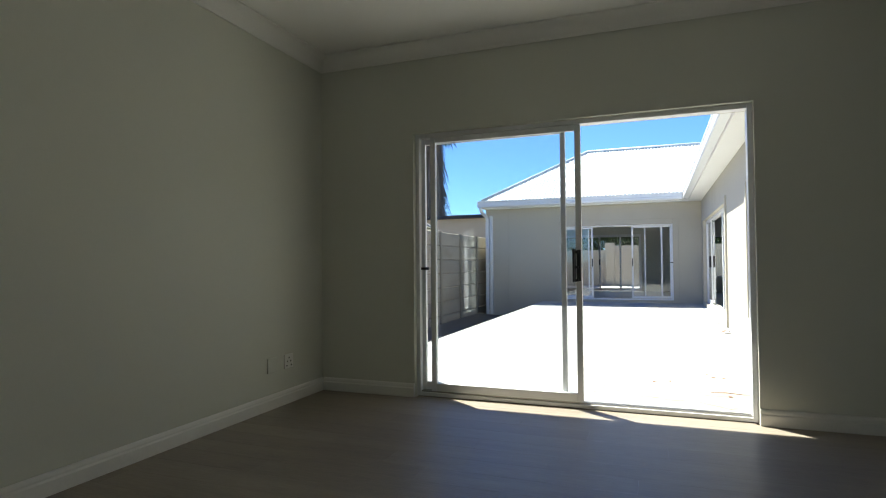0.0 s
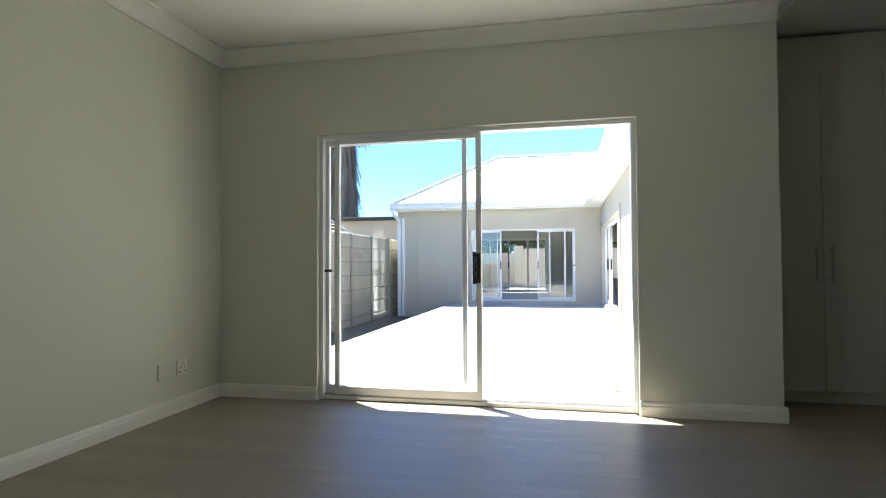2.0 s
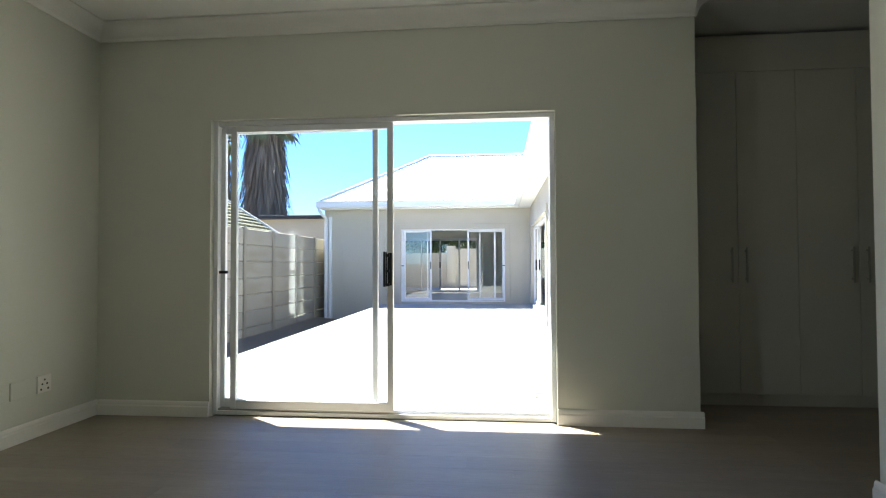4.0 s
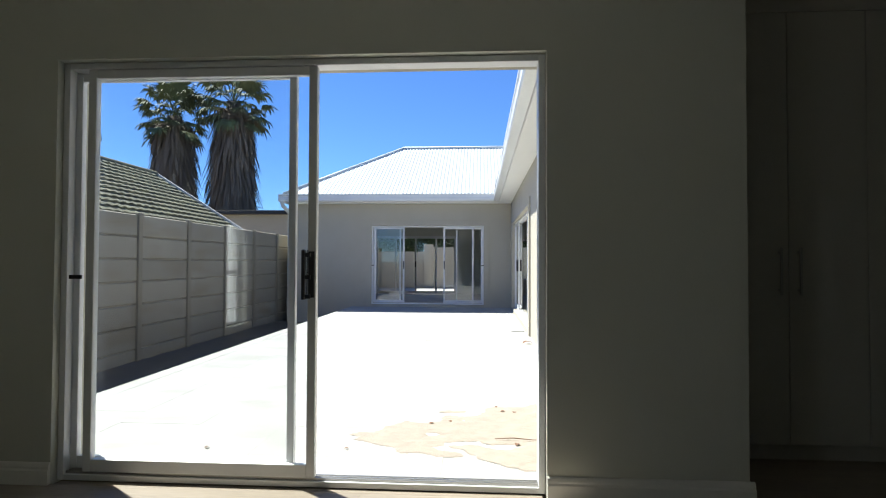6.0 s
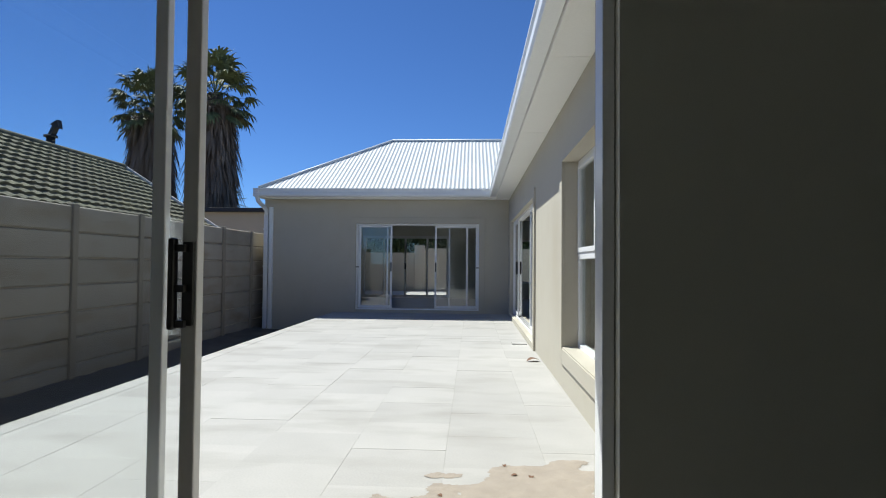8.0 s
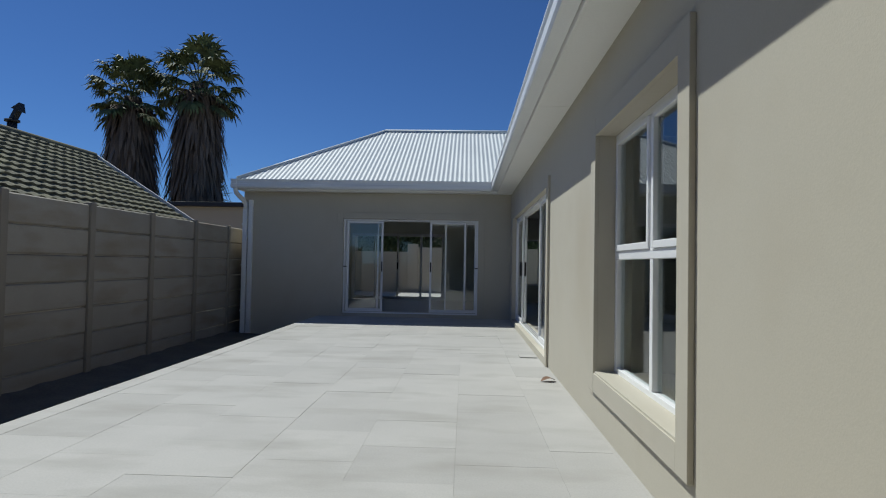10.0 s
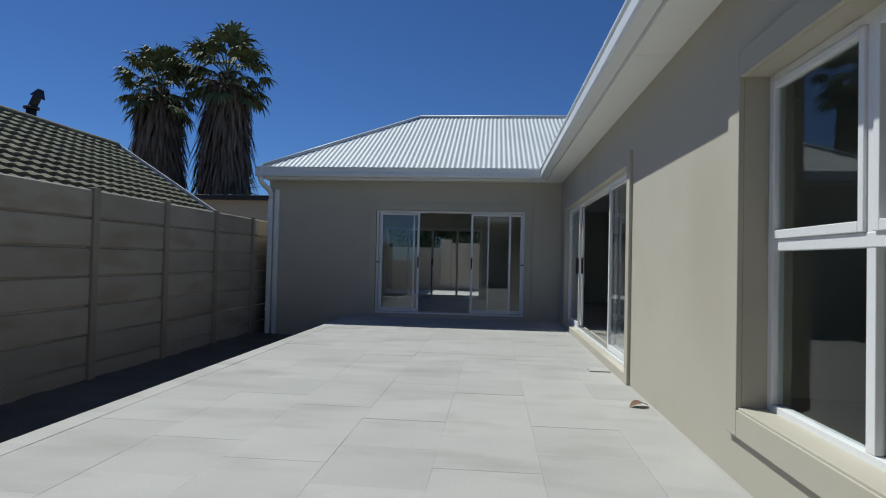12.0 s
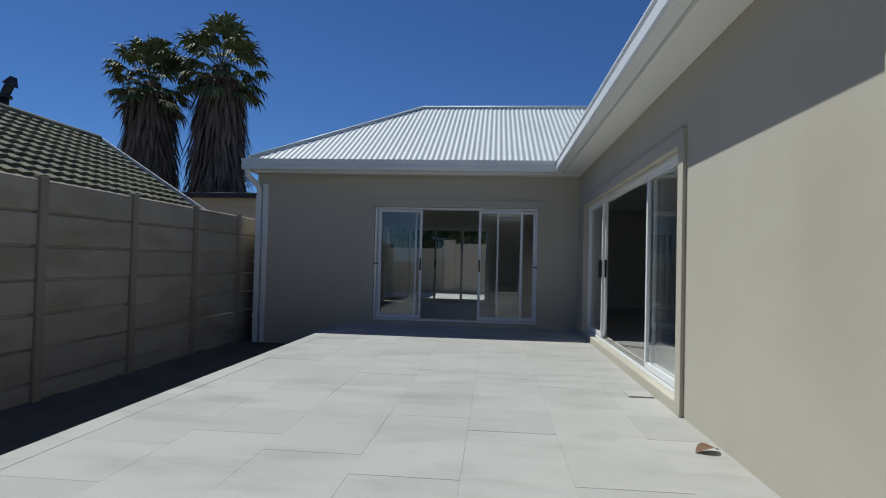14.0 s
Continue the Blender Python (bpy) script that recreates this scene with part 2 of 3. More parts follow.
# ---------- room shell ----------
bm = B(XL - 0.25, 3.7, YB - 0.25, YD + 0.14, -0.3, -0.009)
box(bm, XE + 0.25, 3.7, YD + 0.14, 6.75, -0.3, -0.009)
solid("floor", bm, M_JOINT, "floor under grey-brown laminate boards", "floor", kind="structure")
WIN = (0.68, 1.24, 0.33, 1.70)
wall("wall_west", "y", YB - 0.25, YD, XL - 0.25, XL, 0, CEIL, [WIN], M_WALL, "plain warm grey painted wall")
wall("wall_south", "x", XL - 0.25, 3.7, YB - 0.25, YB, 0, CEIL, [], M_WALL, "plain warm grey painted back wall")
wall("wall_east", "y", YB, 3.88, XR, XR + 0.14, 0, CEIL, [], M_WALL, "plain warm grey painted wall ending at the passage")
wall("wall_passage_east", "y", YB, 6.75, 3.56, 3.70, 0, CEIL, [], M_WALL, "plain painted end wall of the dressing passage")
NORTH = [(DX0, DX1, -0.2, DH)]
wall("wall_north", "x", XL - 0.25, XP, YD, YD + 0.14, -0.2, CEIL, NORTH, M_WALL, "warm grey painted wall with a sliding door opening")
wall("wall_north_outside", "x", XL - 0.25, XE, YD + 0.14, YDO, GZ, CEIL, [(DX0 + 0.012, DX1 - 0.012, PZ - 0.02, DH - 0.012)], M_PLASTER,
     "beige plastered outside face of the door wall")
wall("wall_passage_west", "y", YD + 0.14, 6.75, XE + 0.25, XP, 0, CEIL, [], M_WALL, "painted return wall beside the wardrobe")
bm = B(XL - 0.25, 3.7, YB - 0.25, YDO, CEIL, CEIL + 0.12)
box(bm, XE + 0.02, 3.7, YDO, 6.75, CEIL, CEIL + 0.12)
solid("ceiling", bm, M_CEIL, "white painted flat ceiling", "ceiling", kind="structure")


def cove(reach=0.12, drop=0.12):
    pts = [(0, 0), (reach, 0), (reach, -0.012)]
    for k in range(1, 8):
        a = math.pi / 2 * k / 8
        pts.append((reach - 0.012 - (reach - 0.024) * math.sin(a) * 0.9, -drop * (1 - math.cos(a)) * 0.92 - 0.014))
    pts += [(0.012, -drop), (0, -drop)]
    return pts


def cornice(axis, wallpos, sign, a, b):
    bm = bmesh.new()
    prism(bm, [(wallpos + sign * u, CEIL + v) for u, v in cove()], axis, a, b)
    return solid("cornice", bm, M_CEIL, "white plaster cove cornice under the ceiling", "cornice", kind="structure")


cornice("y", XL, 1, YB, YD)
cornice("x", YD, -1, XL, XP)
cornice("y", XR, -1, YB, 3.2)
cornice("y", XP, 1, YD + 0.0, 5.71)

SKIRT = [(0, 0), (0.022, 0), (0.022, 0.072), (0.016, 0.082), (0.016, 0.092), (0.012, 0.104), (0.006, 0.112), (0, 0.112)]


def baseboard(axis, wallpos, sign, a, b):
    bm = bmesh.new()
    prism(bm, [(wallpos + sign * u, v) for u, v in SKIRT], axis, a, b)
    return solid("baseboard", bm, M_TRIM, "white moulded skirting board along the wall", "skirting", kind="structure")


baseboard("y", XL, 1, YB, YD)
baseboard("x", YD, -1, XL + 0.022, DX0)
baseboard("x", YD, -1, DX1, XP + 0.022)
baseboard("y", XP, 1, YD, 5.71)
baseboard("y", XR, -1, YB, 3.902)
baseboard("x", 3.88, 1, XR, XR + 0.14)

# ---------- sliding doors ----------


def sash(name, parent, u0, u1, z0, z1, w, place, depth, handle_side=None, label="", glass=M_GLASS, stile=0.055, catch=None, slim=False):
    """A glazed panel: frame mesh with a pane and a handle under it."""
    bm = bmesh.new()
    place(bm, u0, u0 + stile, w, w + depth, z0, z1, 0.004)
    place(bm, u1 - stile, u1, w, w + depth, z0, z1, 0.004)
    place(bm, u0 + stile, u1 - stile, w + 0.002, w + depth - 0.002, z0, z0 + 0.065, 0.003)
    place(bm, u0 + stile, u1 - stile, w + 0.002, w + depth - 0.002, z1 - 0.045, z1, 0.003)
    p = part(name, bm, M_ALU, parent, label)
    bm = bmesh.new()
    place(bm, u0 + stile - 0.008, u1 - stile + 0.008, w + depth / 2 - 0.003, w + depth / 2 + 0.003, z0 + 0.057, z1 - 0.047, 0)
    g = part("pane", bm, glass, p, "clear glass pane")
    g.visible_shadow = False
    if handle_side is not None and slim:
        u = u0 + stile / 2 if handle_side < 0 else u1 - stile / 2
        bm = bmesh.new()
        place(bm, u - 0.014, u + 0.014, w - 0.008, w, 0.98, 1.20, 0.003)
        place(bm, u - 0.007, u + 0.007, w - 0.034, w - 0.02, 0.99, 1.19, 0.004)
        for z in (1.0, 1.17):
            place(bm, u - 0.006, u + 0.006, w - 0.024, w - 0.006, z, z + 0.014, 0.001)
        part("handle", bm, M_BLACK, p, "slim black pull handle")
    elif handle_side is not None:
        u = u0 + stile / 2 if handle_side < 0 else u1 - stile / 2
        for s, face in ((-1, w), (1, w + depth)):
            bm = bmesh.new()
            place(bm, u - 0.016, u + 0.016, face, face + s * 0.012, 0.98, 1.22, 0.003)
            d = -handle_side * 0.036
            place(bm, u + d - 0.009, u + d + 0.009, face + s * 0.008, face + s * 0.04, 0.97, 1.23, 0.006)
            for z in (0.985, 1.085, 1.20):
                place(bm, min(u, u + d), max(u, u + d), face + s * 0.012, face + s * 0.03, z - 0.009, z + 0.012, 0.002)
            part("handle", bm, M_BLACK, p, "black pull handle with lock")
    if catch is not None:
        bm = bmesh.new()
        place(bm, catch - 0.035, catch + 0.035, w - 0.012, w, 1.07, 1.092, 0.003)
        part("catch", bm, M_BLACK, p, "small black catch")
    return p


def place_x(bm, u0, u1, w0, w1, z0, z1, bev):
    box(bm, min(u0, u1), max(u0, u1), min(w0, w1), max(w0, w1), z0, z1, bevel=bev)


def place_y(bm, u0, u1, w0, w1, z0, z1, bev):
    box(bm, min(w0, w1), max(w0, w1), min(u0, u1), max(u0, u1), z0, z1, bevel=bev)


def door_frame(parent, place, u0, u1, z0, z1, w, depth, side=0.045):
    for name, a in (("frame_jamb", (u0, u0 + side, w, w + depth, z0, z1)), ("frame_jamb", (u1 - side, u1, w, w + depth, z0, z1)),
                    ("frame_head", (u0 + side, u1 - side, w, w + depth, z1 - side, z1)),
                    ("threshold_track", (u0 + side, u1 - side, w, w + depth, z0, z0 + 0.03))):
        bm = bmesh.new()
        place(bm, *a, 0.003)
        part(name, bm, M_ALU, parent)
    for k in (0.25, 0.5, 0.75):
        bm = bmesh.new()
        place(bm, u0 + side, u1 - side, w + depth * k - 0.004, w + depth * k + 0.004, z0 + 0.03, z0 + 0.042, 0)
        part("track_rail", bm, M_STEEL, parent)


main_door = thing("door_1", "white aluminium two-panel sliding door standing half open", "sliding door", (0, YD + 0.05, 0), kind="structure")
main_door.location = (0, 0, 0)
door_frame(main_door, place_x, DX0 + 0.002, DX1 - 0.002, 0.004, DH - 0.003, YD + 0.045, 0.093, 0.034)
sash("fixed_panel", main_door, DX0 + 0.03, -0.36, 0.05, DH - 0.042, YD + 0.097, place_x, 0.036, stile=0.04)
sash("sliding_panel", main_door, -1.49, -0.235, 0.048, DH - 0.04, YD + 0.052, place_x, 0.042, handle_side=1, catch=-1.54, stile=0.045)

far_door = thing("door_2", "white aluminium four-panel sliding door, middle open", "sliding door", kind="structure")
F0, F1, FZ, FH = -2.242, 0.724, 0.06, 2.131
door_frame(far_door, place_x, F0, F1, FZ, FH, YF + 0.04, 0.12, 0.04)
sash("fixed_panel", far_door, F0 + 0.04, -1.47, FZ + 0.04, FH - 0.045, YF + 0.11, place_x, 0.036, stile=0.035)
sash("fixed_panel", far_door, -0.005, F1 - 0.04, FZ + 0.04, FH - 0.045, YF + 0.11, place_x, 0.036, stile=0.035)
sash("sliding_panel", far_door, -2.165, -1.365, FZ + 0.04, FH - 0.045, YF + 0.05, place_x, 0.036, handle_side=1, stile=0.045, catch=-2.205, slim=True)
sash("sliding_panel", far_door, -0.335, 0.462, FZ + 0.04, FH - 0.045, YF + 0.05, place_x, 0.036, handle_side=-1, stile=0.045, catch=0.69, slim=True)

side_door = thing("door_3", "white aluminium four-panel sliding door standing open", "sliding door", kind="structure")
S0, S1, SZ, SH = 11.50, 16.24, 0.08, 2.11
door_frame(side_door, place_y, S0, S1, SZ, SH, XE + 0.05, 0.12, 0.045)
sash("fixed_panel", side_door, S0 + 0.045, 12.74, SZ + 0.04, SH - 0.045, XE + 0.12, place_y, 0.036, stile=0.04)
sash("fixed_panel", side_door, 15.17, S1 - 0.045, SZ + 0.04, SH - 0.045, XE + 0.12, place_y, 0.036, stile=0.04)
sash("sliding_panel", side_door, 11.64, 12.76, SZ + 0.04, SH - 0.045, XE + 0.06, place_y, 0.036, stile=0.05)
sash("sliding_panel", side_door, 15.08, 16.15, SZ + 0.04, SH - 0.045, XE + 0.06, place_y, 0.036, handle_side=-1, stile=0.05)

# ---------- side wing and far wing ----------
W0, W1, WZ, WH = 7.32, 8.955, 0.38, 2.146
wall("wall_side_wing", "y", YDO, YF + 0.25, XE, XE + 0.25, GZ, CEIL, [(W0, W1, WZ, WH), (S0 - 0.005, S1 + 0.005, 0.0, SH + 0.005)],
     M_PLASTER, "beige plastered outside wall of the side wing")
wall("wall_far_wing", "x", -4.48, XE, YF, YF + 0.25, GZ, CEIL, [(F0 - 0.005, F1 + 0.005, 0.0, FH + 0.005)], M_PLASTER,
     "beige plastered outside wall of the far wing")
YN = 22.25
wall("wall_far_west", "y", YF + 0.25, YN + 0.25, -4.48, -4.23, GZ, CEIL, [], M_PLASTER, "plastered end wall of the far wing")
N0, N1 = -3.1, -0.2
wall("wall_far_north", "x", -4.23, 7.0, YN, YN + 0.25, GZ, CEIL, [(N0, N1, 0.0, 2.1), (2.05, 2.75, 0.55, 1.98)], M_WALL,
     "painted far wall with a glazed door and windows")
wall("wall_far_east", "y", YDO, YN, 7.0, 7.25, GZ, CEIL, [(12.2, 13.4, 0.9, 2.1)], M_WALL, "painted outer wall of the side wing")
wall("wall_partition", "x", XE + 0.25, 7.0, 10.9, 11.04, 0, CEIL, [], M_WALL, "plain painted partition wall")
wall("wall_partition_dressing", "x", XE + 0.25, 7.0, 6.75, 6.89, 0, CEIL, [], M_WALL, "plain painted partition wall")
solid("floor_far_wing", B(-4.23, 7.0, YF + 0.25, YN, -0.2, 0.035), M_SCREED, "grey tiled floor of the open living room", "floor", kind="structure")
solid("floor_side_wing", B(XE + 0.25, 7.0, 6.89, YF + 0.249, -0.2, 0.033), M_SCREED, "grey tiled floor of the side wing", "floor", kind="structure")
solid("ceiling_far_wing", B(-4.23, 7.0, YF + 0.25, YN, 2.6, 2.72), M_CEIL, "white ceiling of the open living room", "ceiling", kind="structure")
solid("ceiling_side_wing", B(XE + 0.25, 7.0, 6.89, YF + 0.249, 2.6, 2.718), M_CEIL, "white ceiling of the side wing", "ceiling", kind="structure")


def band(name, place, u0, u1, z0, z1, w, out, width, sill=True):
    """A proud plaster band round an opening."""
    bm = bmesh.new()
    place(bm, u0 - width, u0, w - out, w, z0 - (width if sill else 0), z1 + width, 0.004)
    place(bm, u1, u1 + width, w - out, w, z0 - (width if sill else 0), z1 + width, 0.004)
    place(bm, u0, u1, w - out + 0.001, w, z1, z1 + width, 0.003)
    if sill:
        place(bm, u0, u1, w - out + 0.001, w, z0 - width, z0, 0.003)
    return solid(name, bm, M_PLASTER, "raised beige plaster band round the opening", "trim", kind="structure")


band("trim_window", place_y, W0, W1, WZ, WH, XE - 0.0, 0.03, 0.14)
band("trim_side_door", place_y, S0, S1, PZ, SH, XE, 0.03, 0.125, sill=False)
band("trim_far_door", place_x, F0, F1, PZ, FH, YF, 0.025, 0.14, sill=False)
solid("door_sill_side", B(XE - 0.028, XE + 0.25, S0, S1, PZ - 0.02, SZ - 0.002, bevel=0.004), M_PLASTER, "beige plastered step under the door", "sill",
      kind="structure")
solid("door_sill_far", B(F0, F1, YF - 0.02, YF + 0.25, PZ - 0.02, FZ - 0.002, bevel=0.004), M_PLASTER, "beige plastered step under the door", "sill",
      kind="structure")
solid("door_sill_main", B(DX0 + 0.013, DX1 - 0.013, YD + 0.16, YDO + 0.005, PZ - 0.02, 0.0, bevel=0.004), M_TILE, "pale paver strip at the threshold", "sill",
      kind="structure")
solid("window_sill", B(XE - 0.02, XE + 0.14, W0 + 0.002, W1 - 0.002, WZ - 0.004, WZ + 0.014, bevel=0.004), M_PLASTER, "sloping beige window sill", "sill",
      kind="structure")

window = thing("window_1", "white aluminium window of four panes in the side wall", "window", kind="structure")
WX = XE + 0.125
mid_y, mid_z = (W0 + W1) / 2, 1.25
bm = bmesh.new()
for a in ((W0, W0 + 0.05, WZ, WH), (W1 - 0.05, W1, WZ, WH), (W0 + 0.05, W1 - 0.05, WZ, WZ + 0.05), (W0 + 0.05, W1 - 0.05, WH - 0.05, WH),
          (mid_y - 0.028, mid_y + 0.028, WZ + 0.05, WH - 0.05)):
    place_y(bm, a[0], a[1], WX, WX + 0.06, a[2], a[3], 0.004)
place_y(bm, W0 + 0.05, W1 - 0.05, WX - 0.003, WX + 0.057, mid_z - 0.03, mid_z + 0.03, 0.004)
part("window_frame", bm, M_ALU, window)
for a, b in ((W0 + 0.05, mid_y - 0.028), (mid_y + 0.028, W1 - 0.05)):
    bm = bmesh.new()
    lo, hi = mid_z + 0.031, WH - 0.051
    for c in ((a, a + 0.035, lo, hi), (b - 0.035, b, lo, hi), (a + 0.035, b - 0.035, lo, lo + 0.045), (a + 0.035, b - 0.035, hi - 0.035, hi)):
        place_y(bm, c[0], c[1], WX - 0.014, WX + 0.03, c[2], c[3], 0.004)
    sash_ob = part("top_hung_sash", bm, M_ALU, window)
    bm = bmesh.new()
    place_y(bm, a + 0.03, b - 0.03, WX + 0.01, WX + 0.016, lo + 0.04, hi - 0.03, 0)
    part("pane", bm, M_DARKGLASS, sash_ob).visible_shadow = False
    bm = bmesh.new()
    place_y(bm, a - 0.004, b + 0.004, WX + 0.03, WX + 0.036, WZ + 0.046, mid_z - 0.026, 0)
    part("pane", bm, M_DARKGLASS, window).visible_shadow = False

room_window = thing("window_4", "narrow tall white framed window in the room's side wall", "window", kind="structure")
bm = bmesh.new()
a, b, c, d = WIN
for e in ((a, a + 0.05, c, d), (b - 0.05, b, c, d), (a + 0.05, b - 0.05, c, c + 0.05), (a + 0.05, b - 0.05, d - 0.05, d), (a + 0.05, b - 0.05, 1.0, 1.05)):
    place_y(bm, e[0], e[1], XL - 0.16, XL - 0.10, e[2], e[3], 0.003)
part("window_frame", bm, M_ALU, room_window)
for lo, hi in ((c + 0.045, 1.005), (1.045, d - 0.045)):
    part("pane", B(XL - 0.133, XL - 0.127, a + 0.045, b - 0.045, lo, hi), M_GLASS, room_window).visible_shadow = False

# glazed door and windows in the far wall, seen through the living room
back_door = thing("door_4", "white aluminium glazed door across the living room", "sliding door", kind="structure")
door_frame(back_door, place_x, N0, N1, 0.04, 2.1, YN + 0.05, 0.12)
for a, b, h in ((N0 + 0.045, -2.36, None), (-2.39, -1.65, 1), (-1.67, -0.92, -1), (-0.94, N1 - 0.045, None)):
    sash("glazed_panel", back_door, a, b, 0.075, 2.055, YN + (0.06 if h else 0.11), place_x, 0.036, handle_side=h, stile=0.04, slim=True)
for i, (a, b, c, d) in enumerate(((2.05, 2.75, 0.55, 1.98),)):
    w = thing("window_%d" % (i + 2), "white framed single-pane window in the far wall", "window", kind="structure")
    bm = bmesh.new()
    for e in ((a, a + 0.05, c, d), (b - 0.05, b, c, d), (a + 0.05, b - 0.05, c, c + 0.05), (a + 0.05, b - 0.05, d - 0.05, d)):
        place_x(bm, e[0], e[1], YN + 0.06, YN + 0.12, e[2], e[3], 0.003)
    part("window_frame", bm, M_ALU, w)
    part("pane", B(a + 0.045, b - 0.045, YN + 0.085, YN + 0.091, c + 0.045, d - 0.045), M_DARKGLASS, w).visible_shadow = False

# ---------- roofs, gutters ----------
RX, RY, RZ = -1.82, 20.2, 4.80          # west end and line of the far ridge
PITCH = 0.10


def corrugated(name, parent, origin, along, up, width, cut):
    """A corrugated sheet: along the eave, up the slope; cut(s) gives the run of slope at s metres along the eave."""
    bm = bmesh.new()
    n = along.cross(up).normalized()
    if n.z < 0:
        n = -n
    steps = int(width / PITCH * 8)
    low, high = [], []
    for k in range(steps + 1):
        s = width * k / steps
        lift = 0.0085 * math.cos(2 * math.pi * s / PITCH)
        a, b = cut(s)
        low.append(bm.verts.new(origin + along * s + up * a + n * lift))
        high.append(bm.verts.new(origin + along * s + up * b + n * lift))
    for k in range(steps):
        f = bm.faces.new((low[k], low[k + 1], high[k + 1], high[k]))
        f.smooth = True
    bm.normal_update()
    return part(name, bm, M_ROOF, parent)


far_roof = thing("roof_far_wing", "white corrugated steel hip roof with a level ridge", "roof", kind="structure")
ey, ex = 16.65, -4.483
rise, run = RZ - EAVE, RY - ey
slope = math.hypot(rise, run)
up = Vector((0, run, rise)) / slope
x_end = 9.0
valley0 = 0.985


def south_cut(s):
    x = ex + s
    hi = slope * min(1.0, (x - ex) / (RX - ex))
    lo = 0.0 if x < valley0 else min(hi, slope * (x - valley0) / run)
    return lo, max(hi, lo + 0.001)


corrugated("south_slope", far_roof, Vector((ex, ey, EAVE)), Vector((1, 0, 0)), up, valley0 + run - ex, south_cut)
wrun = RX - ex
wslope = math.hypot(wrun, rise)
wlen = 2 * run


def west_cut(s):
    return 0.0, max(0.001, wslope * min(s / run, (wlen - s) / run, 1.0))


corrugated("west_slope", far_roof, Vector((ex, ey, EAVE)), Vector((0, 1, 0)), Vector((wrun, 0, rise)) / wslope, wlen, west_cut)
bm = bmesh.new()
quad(bm, (ex, ey + wlen, EAVE), (x_end, ey + wlen, EAVE), (x_end, RY, RZ), (RX, RY, RZ))
part("north_slope", bm, M_ROOF, far_roof)
bm = bmesh.new()
tube(bm, [(RX, RY, RZ + 0.02), (valley0 + run, RY, RZ + 0.02)], 0.05, 8)
part("ridge_cap", bm, M_ROOF, far_roof)
bm = bmesh.new()
tube(bm, [(ex, ey, EAVE + 0.015), (RX, RY, RZ + 0.02)], 0.045, 8)
part("hip_cap", bm, M_ROOF, far_roof)

side_roof = thing("roof_side_wing", "white corrugated steel roof over the side wing", "roof", kind="structure")
s_up = Vector((run, 0, rise)) / slope
corrugated("west_slope", side_roof, Vector((valley0, YDO + 0.25, EAVE)), Vector((0, 1, 0)), s_up, RY - YDO - 0.25,
           lambda s: (0.0 if YDO + 0.25 + s < ey else slope * (YDO + 0.25 + s - ey) / run * 0.999, slope))
bm = bmesh.new()
quad(bm, (valley0 + run, YDO + 0.25, RZ), (x_end, YDO + 0.25, CEIL + 0.2), (x_end, RY, CEIL + 0.2), (valley0 + run, RY, RZ))
part("east_slope", bm, M_ROOF, side_roof)
room_roof = thing("roof_main_room", "white steel roof over the main room", "roof", kind="structure")
bm = bmesh.new()
quad(bm, (-3.0, 5.96, EAVE), (valley0, 5.96, EAVE), (4.0, 2.0, 4.6), (-3.0, 2.0, 4.6))
quad(bm, (-3.0, 2.0, 4.6), (4.0, 2.0, 4.6), (4.0, -2.2, EAVE), (-3.0, -2.2, EAVE))
part("roof_sheet", bm, M_ROOF, room_roof)

GUT = [(0, 0), (0.115, 0.0), (0.13, 0.02), (0.13, 0.055), (0.12, 0.065), (0.12, 0.10), (0.135, 0.12), (0.135, 0.135), (0.125, 0.135), (0.125, 0.125),
       (0.108, 0.105), (0.108, 0.014), (0.006, 0.014), (0.006, 0.13), (0, 0.13)]


def gutter(axis, pos, sign, a, b, label):
    bm = bmesh.new()
    prism(bm, [(pos + sign * u, EAVE - 0.19 + 1.4 * v) for u, v in GUT], axis, a, b)
    return solid("gutter", bm, M_GUTTER, label, "gutter", kind="structure")


def eave(axis, edge, sign, wallface, a, b, name):
    """Fascia board and soffit between the gutter and the wall."""
    lo, hi = sorted((edge, edge - sign * 0.025))
    bm = bmesh.new()
    (place_x if axis == "x" else place_y)(bm, a, b, lo, hi, 2.69, EAVE - 0.01, 0.003)
    solid("fascia", bm, M_SOFFIT, "white painted fascia board", "fascia", kind="structure")
    bm = bmesh.new()
    u, step = a, 2.4
    lo, hi = sorted((edge - sign * 0.025, wallface))
    while u < b - 0.01:
        v = min(u + step, b)
        (place_x if axis == "x" else place_y)(bm, u + 0.003, v - 0.003, lo, hi, 2.705, 2.717, 0.002)
        u = v
    solid("soffit_" + name, bm, M_SOFFIT, "white soffit boards with joints", "soffit", kind="structure")
    bm = bmesh.new()
    (place_x if axis == "x" else place_y)(bm, a, b, lo, hi, 2.719, 2.73, 0)
    solid("soffit_backing_" + name, bm, M_SOFFIT, "white boarding behind the soffit", "soffit", kind="structure")


gutter("x", 16.735, -1, ex - 0.13, 0.965, "white metal gutter along the far eave")
gutter("y", 1.10, -1, YDO + 0.65, 16.6, "white metal gutter along the side eave")
gutter("y", -4.483, -1, 16.6, 23.0, "white metal gutter on the end eave")
gutter("x", 5.87, 1, -2.9, 0.965, "white metal gutter above the sliding door")
eave("x", 16.74, -1, YF, ex + 0.0, XE, "far")
eave("y", 1.105, -1, XE, YDO, 16.74, "side")
eave("x", 5.865, 1, YDO, -2.85, 1.07, "main")

pipe = thing("downpipe", "white metal downpipe with a swan-neck at the house corner", "downpipe", (-4.42, YF - 0.06, GZ))


